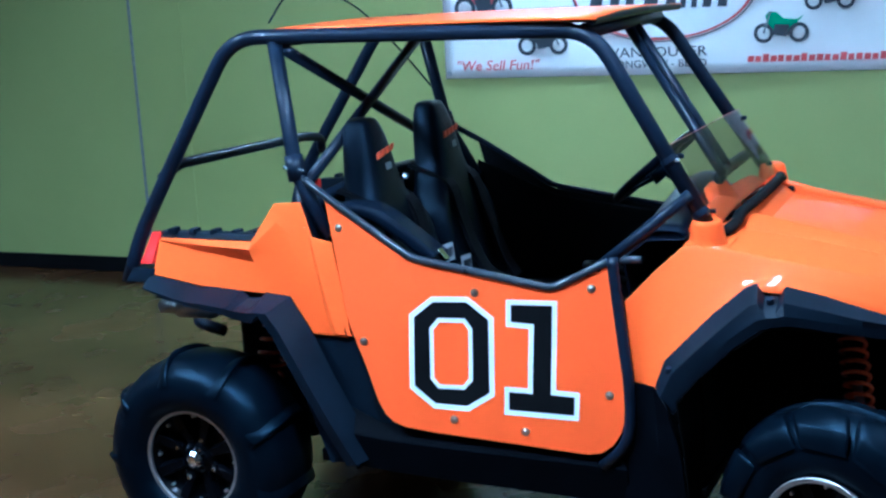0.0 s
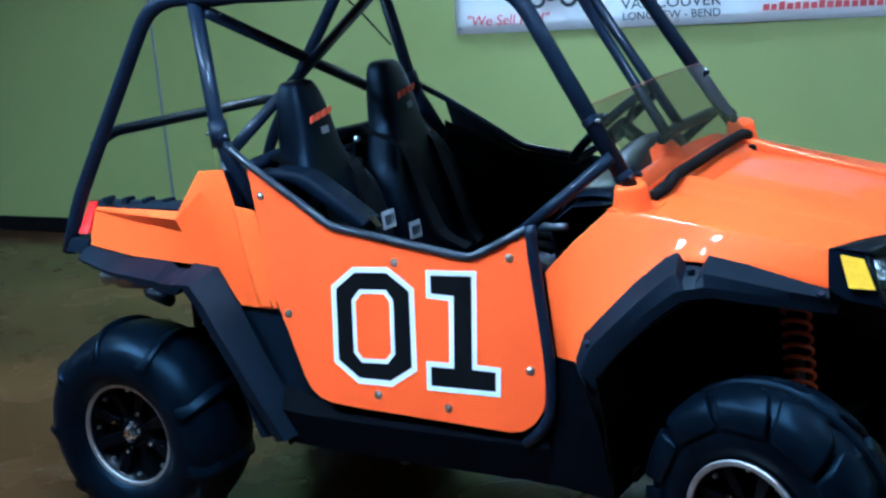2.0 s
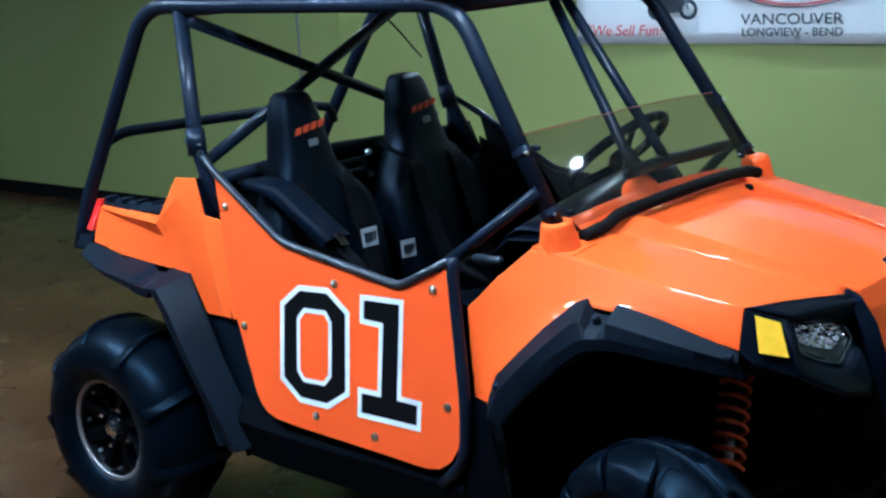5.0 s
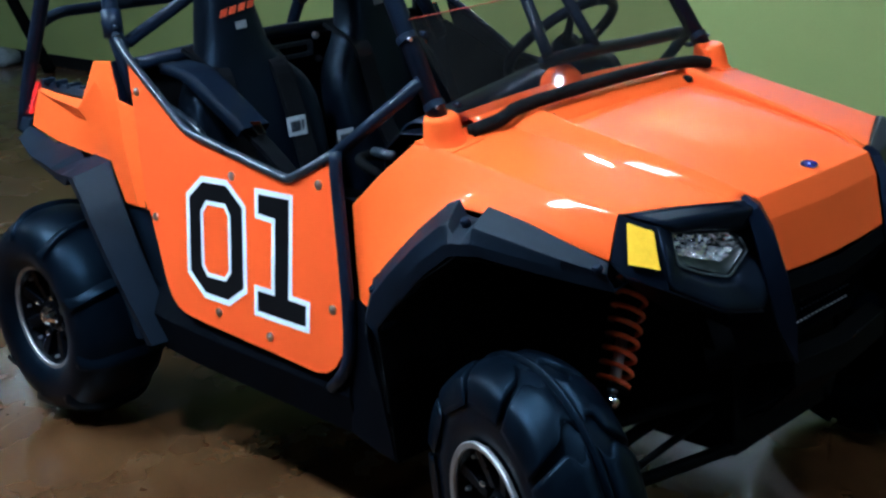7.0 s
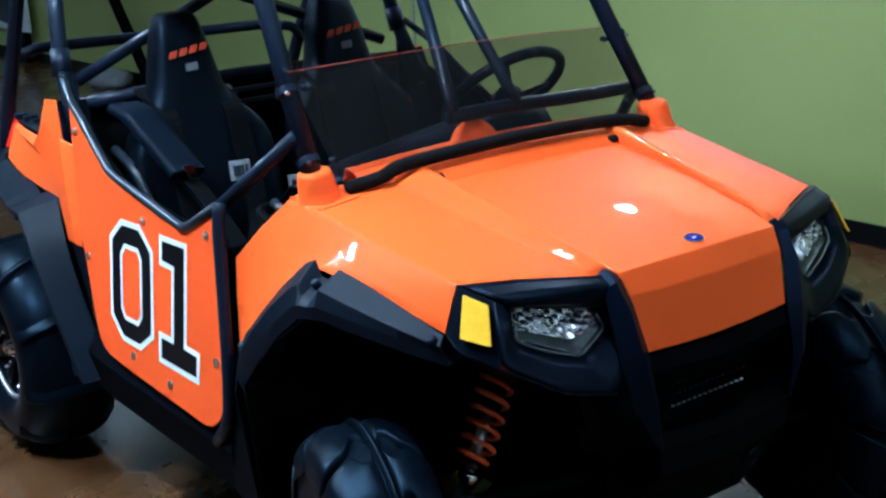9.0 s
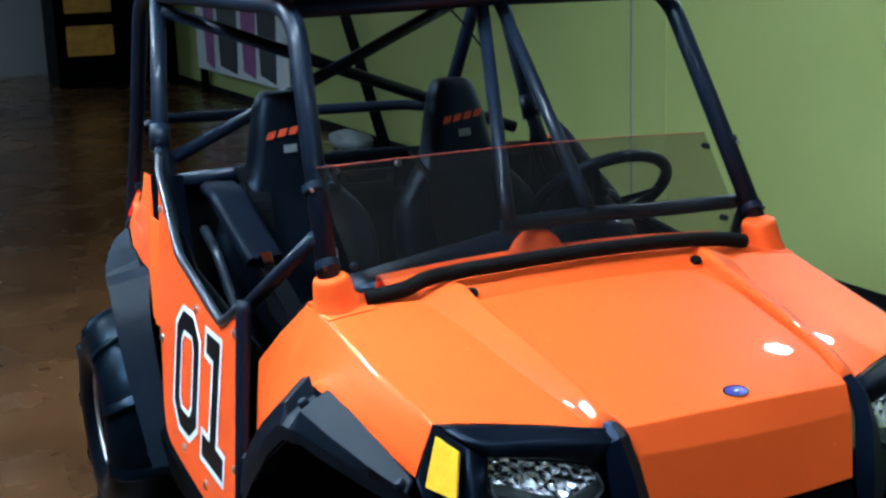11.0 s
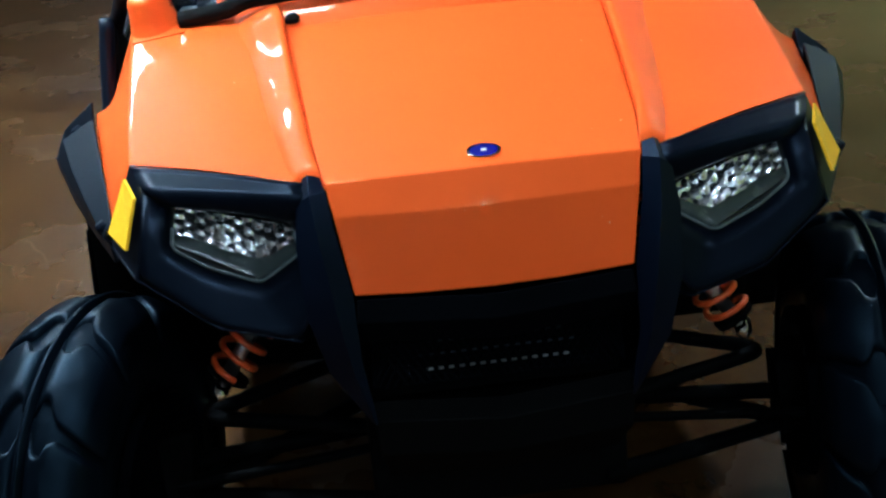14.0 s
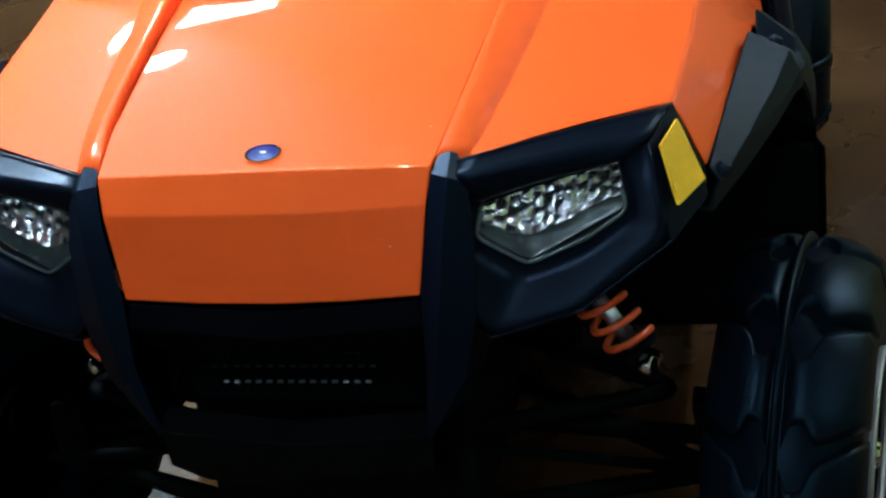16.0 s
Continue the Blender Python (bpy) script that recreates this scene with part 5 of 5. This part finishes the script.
def seat(y):
    half = [(1.385, 0.044, -0.562, 0.030), (1.374, 0.066, -0.560, 0.045), (1.31, 0.086, -0.550, 0.058), (1.22, 0.104, -0.538, 0.068), (1.13, 0.122, -0.525, 0.072),
            (1.075, 0.190, -0.515, 0.070), (1.00, 0.240, -0.500, 0.070), (0.88, 0.240, -0.475, 0.075), (0.74, 0.225, -0.450, 0.085), (0.62, 0.21, -0.43, 0.09)]
    rows = []
    for z, w, x, d in half:
        row = []
        for k in range(16):
            a = 2 * math.pi * k / 16
            c, n = math.cos(a), math.sin(a)
            cx = math.copysign(abs(c) ** 0.6, c) * d
            cy = math.copysign(abs(n) ** 0.6, n) * w
            hug = 0.05 * (abs(cy) / w) ** 3 * (1 if (z < 1.1 and c > -0.3) else 0)
            row.append((x + cx + hug, y + cy, z))
        rows.append(row)
    bm = loft(rows, close=True)
    bm.faces.new([v for v in bm.verts if abs(v.co.z - 1.385) < 1e-4])
    s0 = body("seat_back", bm, VINYL, None, "black vinyl bucket seat back with a tall headrest", smooth=True)
    mod = s0.modifiers.new("round", "SUBSURF")
    mod.levels = mod.render_levels = 1
    cush = [(-0.42, 0.60, 0.20), (-0.30, 0.655, 0.24), (-0.10, 0.68, 0.245), (0.05, 0.70, 0.24), (0.10, 0.66, 0.22), (0.10, 0.56, 0.20)]
    part("cushion", loft([[(x, y - w, z - 0.16), (x, y - w, z), (x, y - w * 0.7, z + 0.035), (x, y - w * 0.35, z), (x, y + w * 0.35, z), (x, y + w * 0.7, z + 0.035), (x, y + w, z), (x, y + w, z - 0.16)] for x, z, w in cush]), VINYL, s0, smooth=True)
    part("insert", loft(smooth_grid([[(x, y + k * w, z) for k in (-1, 0, 1)] for x, z, w in ((-0.478, 1.16, 0.07), (-0.452, 1.05, 0.11), (-0.418, 0.92, 0.12), (-0.372, 0.74, 0.12))], 3, 3), 0.008), FABRIC, s0, "black woven insert", smooth=True)
    # stitched mark on the headrest, as plain shapes
    for k in range(4):
        a, rise = y - 0.066 + 0.033 * k, 1.256 + 0.005 * k
        part("headrest_mark", plate([(-0.479, a, rise), (-0.482, a + 0.008, rise + 0.020), (-0.482, a + 0.031, rise + 0.024), (-0.480, a + 0.027, rise + 0.013), (-0.479, a + 0.021, rise + 0.003)], (0.003, 0, 0.0)), ORANGEPRINT, s0, "orange stitched mark")
    part("headrest_letter", plate([(-0.470, y - 0.018, 1.217), (-0.474, y - 0.018, 1.238), (-0.474, y + 0.02, 1.240), (-0.470, y + 0.02, 1.219)], (0.003, 0, 0.0)), GREYPRINT, s0, "small grey stitched mark")
    return s0


for y in (-0.275, 0.27):
    seat(y)
bracket = body("belt_bracket", frame_plate([(-0.60, -0.085, 1.075), (-0.60, 0.085, 1.075), (-0.60, 0.085, 1.125), (-0.60, -0.085, 1.125)],
                                           [(-0.60, -0.070, 1.087), (-0.60, 0.070, 1.087), (-0.60, 0.070, 1.113), (-0.60, -0.070, 1.113)], (0.012, 0, 0)), GREYTUBE, None, "dark steel belt bracket between the seats", bevel=0.002)
for y, z in ((0.10, 1.135), (0.105, 1.06), (-0.10, 1.13)):
    part("bracket_bolt", lathe([(0, -0.010), (0.008, -0.010), (0.011, -0.005), (0.012, 0.006)], 8), STEEL, bracket).matrix_basis = pose(-0.59, y, z, 0, 0, 90)

# harness pads and tags
def strap(points, width, depth=0.012, mat=FABRIC, name="harness_strap", label="black webbing harness strap"):
    pts = spline(points, 5)
    rows = [[(p.x, p.y - width / 2, p.z), (p.x + depth, p.y - width / 2, p.z + depth), (p.x + depth, p.y + width / 2, p.z + depth), (p.x, p.y + width / 2, p.z)] for p in pts]
    return body(name, loft(rows, close=True), mat, None, label, smooth=False)


for y, tags in ((-0.275, True), (0.27, True)):
    for h in (-1, 1):
        strap([(-0.60, y + h * 0.10, 1.16), (-0.46, y + h * 0.105, 1.10), (-0.41, y + h * 0.11, 0.98), (-0.34, y + h * 0.10, 0.80), (-0.27, y + h * 0.05, 0.73)], 0.065)
first_tag = body("harness_tag", plate([(-0.292, -0.275, 0.912), (-0.285, -0.212, 0.912), (-0.290, -0.212, 0.968), (-0.297, -0.275, 0.968)], (0.004, -0.002, 0)), TAGWHITE, None, "pale woven harness tag with dark print")
tag = body("harness_tag", plate([(-0.318, -0.07, 0.832), (-0.308, -0.012, 0.832), (-0.312, -0.012, 0.888), (-0.322, -0.07, 0.888)], (0.004, -0.002, 0)), TAGWHITE, None, "pale woven harness tag with dark print")
for k, (w, h) in enumerate(((0.009, 0.030), (0.010, 0.030), (0.006, 0.030), (0.008, 0.030))):
    part("tag_print", box((-0.2915, -0.266 + 0.0125 * k, 0.925), (-0.2835, -0.266 + 0.0125 * k + w, 0.925 + h)), INK, first_tag)
    part("tag_print", box((-0.3165, -0.062 + 0.0115 * k, 0.846), (-0.3065, -0.062 + 0.0115 * k + w, 0.846 + h * 0.9)), INK, tag)
body("harness_buckle", hull([(-0.248 + dx, -0.432 + dy, 0.975 + dz) for dx, dy, dz in ((0, -0.018, 0.016), (0.004, 0.014, 0.014), (0.030, 0.018, -0.022), (0.026, -0.012, -0.020), (0.010, -0.016, 0.020), (0.014, 0.014, 0.018), (0.038, 0.016, -0.016), (0.034, -0.010, -0.014))]), CHROME, None, "bright harness adjuster", bevel=0.002)
strap([(-0.58, -0.48, 1.13), (-0.45, -0.48, 1.10), (-0.27, -0.43, 0.955), (-0.2, -0.40, 0.88), (-0.12, -0.36, 0.76)], 0.05)
pad = strap([(-0.55, -0.475, 1.115), (-0.44, -0.475, 1.100), (-0.35, -0.46, 1.035), (-0.262, -0.432, 0.952)], 0.104, 0.032, PAD, "shoulder_pad", "black padded shoulder strap sleeve")
mod = pad.modifiers.new("bevel", "BEVEL")
mod.width, mod.segments, mod.limit_method, mod.angle_limit = 0.018, 4, "ANGLE", radians(50)
body("seat_frame_tube", tube([(-0.50, -0.53, 1.02), (-0.38, -0.53, 0.98), (-0.28, -0.50, 0.78), (-0.25, -0.48, 0.62)], 0.014, 8, 0.04), GREYTUBE, smooth=True)

# ---- on the wall ----
def letters(text, height, width, at, mat, parent, name="lettering", label="", shear=0.0, depth=0.0015, yaw=0):
    """Built-in font, as a mesh, fitted to a width and height, facing -y (yaw 0)."""
    cu = bpy.data.curves.new(name, "FONT")
    cu.body, cu.extrude, cu.shear, cu.resolution_u = text, depth, shear, 3
    ob = bpy.data.objects.new(name, cu)
    scene.collection.objects.link(ob)
    bpy.context.view_layer.update()
    me = bpy.data.meshes.new_from_object(ob.evaluated_get(bpy.context.evaluated_depsgraph_get()))
    bpy.data.objects.remove(ob)
    co = np.array([v.co[:] for v in me.vertices])
    lo, hi = co.min(0), co.max(0)
    for v in me.vertices:
        v.co.x = (v.co.x - lo[0]) / (hi[0] - lo[0]) * width
        v.co.y = (v.co.y - lo[1]) / (hi[1] - lo[1]) * height
    me.materials.append(mat)
    ob = new(name, me)
    ob.parent = parent
    ob.matrix_basis = pose(*at, 90, 0, yaw)
    if label:
        tagged(ob, label)
    return ob


BX0, BX1, BZ0, BZ1 = -1.648, 0.93, 1.258, 2.10
banner = empty("wall_banner", "white vinyl shop banner with red and black print on wall", "banner", at=(-0.003, 0, -0.003))
banner.scale = (0.987, 1, 0.98)


def wave(x, z):
    return WALL_Y - 0.012 - 0.006 * math.sin(2.1 * x + 1.5 * z) - 0.004 * math.sin(5 * x - 4 * z + 1)


rows = [[(BX0 + (BX1 - BX0) * i / 40, wave(BX0 + (BX1 - BX0) * i / 40, BZ0 + (BZ1 - BZ0) * j / 14), BZ0 + (BZ1 - BZ0) * j / 14) for i in range(41)] for j in range(15)]
part("sheet", loft(rows, 0.002), BANNER, banner, smooth=True)
FY = WALL_Y - 0.028


def flat(name, outline, mat, label="", lift=0.0, parent=None):
    return part(name, plate([(x, FY - lift, z) for x, z in outline], (0, 0.001, 0)), mat, parent or banner, label)


def disc(cx, cz, r, n=20, squash=1.0):
    return [(cx + r * math.cos(2 * math.pi * k / n), cz + squash * r * math.sin(2 * math.pi * k / n)) for k in range(n)]


def hoop(name, cx, cz, r, w, mat, squash=1.0, n=32, label="", lift=0.0):
    return part(name, frame_plate([(x, FY - lift, z) for x, z in disc(cx, cz, r, n, squash)], [(x, FY - lift, z) for x, z in disc(cx, cz, r - w, n, squash)], (0, 0.001, 0)), mat, banner, label)


letters('"We Sell Fun!"', 0.058, 0.495, (-1.562, FY, 1.302), RED, banner, "lettering", "red italic lettering", 0.2)
letters("VANCOUVER", 0.053, 0.532, (-0.659, FY, 1.354), INK, banner, "lettering", "black capital lettering")
letters("LONGVIEW - BEND", 0.040, 0.522, (-0.652, FY, 1.297), INK, banner, "lettering", "black capital lettering")
x = 0.085
for n in range(18):
    w, tall = (0.040, 0.036, 0.038)[n % 3], (0.032, 0.030, 0.040, 0.031, 0.034)[n % 5]
    flat("web_line_bar", [(x, 1.313), (x + w * 0.8, 1.313), (x + w * 0.8 + 0.004, 1.313 + tall), (x + 0.004, 1.313 + tall)], RED, "red bar of small print")
    x += 0.039
hoop("logo_ring", -0.37, 1.73, 0.50, 0.014, RED, 0.57, 64, "red oval ring")
hoop("logo_ring", -0.365, 1.722, 0.505, 0.008, INK, 0.57, 64, "thin dark oval ring", 0.001)
flat("logo_fill", disc(-0.37, 1.73, 0.484, 48, 0.565), WHITE, "white oval field", -0.001)
for k, (a, w) in enumerate(((-0.77, 0.09), (-0.66, 0.07), (-0.57, 0.06), (-0.47, 0.10), (-0.35, 0.07), (-0.27, 0.04), (-0.21, 0.04), (-0.15, 0.06), (-0.07, 0.06))):
    t = 0.13 if k in (0, 3) else 0.09
    flat("logo_bar", [(a, 1.61), (a + w * 0.75, 1.61), (a + w, 1.61 + t), (a + w * 0.25, 1.61 + t)], INK, "black brush-like bar of a logo", 0.001)


def printed_bike(cx, cz, size, paint, face=1):
    b = part("printed_motorcycle", plate([(cx + face * size * u, FY, cz + size * v) for u, v in ((-0.42, 0.28), (-0.30, 0.20), (-0.05, 0.22), (0.08, 0.34), (0.22, 0.36), (0.30, 0.28), (0.24, 0.10), (0.16, -0.02), (-0.06, -0.05), (-0.20, 0.04), (-0.34, 0.18))], (0, 0.001, 0)), paint, banner, "small printed motorcycle")
    for u in (-0.33, 0.33):
        part("printed_wheel", frame_plate([(x, FY - 0.001, z) for x, z in disc(cx + face * size * u, cz - 0.05 * size, 0.19 * size)], [(x, FY - 0.001, z) for x, z in disc(cx + face * size * u, cz - 0.05 * size, 0.12 * size)], (0, 0.001, 0)), INK, b)
    part("printed_engine", plate([(cx + face * size * u, FY - 0.0015, cz + size * v) for u, v in ((-0.16, 0.10), (0.12, 0.12), (0.16, -0.08), (-0.10, -0.12))], (0, 0.001, 0)), INK, b)
    part("printed_fork", plate([(cx + face * size * u, FY - 0.0015, cz + size * v) for u, v in ((0.18, 0.36), (0.22, 0.36), (0.35, -0.05), (0.31, -0.05))], (0, 0.001, 0)), GREYPRINT, b)


printed_bike(-1.39, 1.672, 0.34, RED)
printed_bike(-1.045, 1.448, 0.28, INK)
printed_bike(0.258, 1.475, 0.27, GREENPRINT, -1)
printed_bike(0.50, 1.63, 0.24, INK)
flat("printed_wave", [(-1.63, 1.80), (-1.2, 1.86), (-0.9, 1.98), (-0.9, 2.0), (-1.2, 1.89), (-1.63, 1.83)], GREYPRINT, "pale grey printed swoosh")
for x in (BX0 + 0.03, -0.36, BX1 - 0.03):
    for z in (BZ0 + 0.03, BZ1 - 0.03):
        part("grommet", lathe([(0.006, -0.004), (0.013, -0.004), (0.014, 0.002), (0.006, 0.002), (0.006, -0.004)], 14), STEEL, banner).matrix_basis = pose(x, FY + 0.001, z)

# far end of the showroom
sign = empty("display_board", "white display board with dark and purple prints beside the green wall", "board", at=(0, 0, 0))
SX0, SX1 = -14.5, -10.5
part("panel", box((SX0, 2.80, 0.32), (SX1, 2.83, 1.75)), WHITE, sign, bevel=0.004)
for x0, x1, mat in ((-14.0, -13.6, PURPLE), (-13.3, -12.5, INK), (-12.2, -11.7, PURPLE), (-11.5, -10.9, INK)):
    part("print", plate([(x0, 2.796, 0.42), (x1, 2.796, 0.36), (x1 + 0.1, 2.796, 1.1), ((x0 + x1) / 2, 2.796, 1.5), (x0 - 0.05, 2.796, 1.2)], (0, 0.001, 0)), mat, sign)
for x in (SX0 + 0.2, SX1 - 0.2):
    part("leg", box((x - 0.08, 2.79, 0), (x + 0.08, 2.86, 0.32)), DARK, sign, bevel=0.004)

rack = empty("leaning_pole", "dark steel pole leaning by the green wall", "pole", at=(0, 0, 0))
part("pole", tube([(-7.36, 2.70, 0.02), (-9.25, 2.82, 1.95)], 0.05, 12), DARK, rack, smooth=True)

crate = empty("storage_cabinet", "tall dark cabinet with yellow panels at the far end", "cabinet", at=(0, 0, 0))
part("carcass", box((-17.4, 1.2, 0), (-16.2, 2.9, 2.3)), DARK, crate, bevel=0.02)
for z in (0.45, 1.05):
    part("panel", box((-16.19, 1.35, z), (-16.17, 2.0, z + 0.42)), YELLOWPAINT, crate, "yellow panel", bevel=0.005)
dust_sheet = empty("dust_sheet", "grey folded dust sheet lying by the wall", "dust sheet", at=(0, 0, 0))
bm = bmesh.new()
bmesh.ops.create_icosphere(bm, subdivisions=3, radius=0.5)
for v in bm.verts:
    k = 1 + 0.25 * noise.noise(v.co * 3)
    v.co = Vector((-8.3 + v.co.x * 0.62 * k, 2.7 + v.co.y * 0.34 * k, max(0.0, 0.06 + v.co.z * 0.2 * k)))
part("cloth", bm, GREYPRINT, dust_sheet, smooth=True)
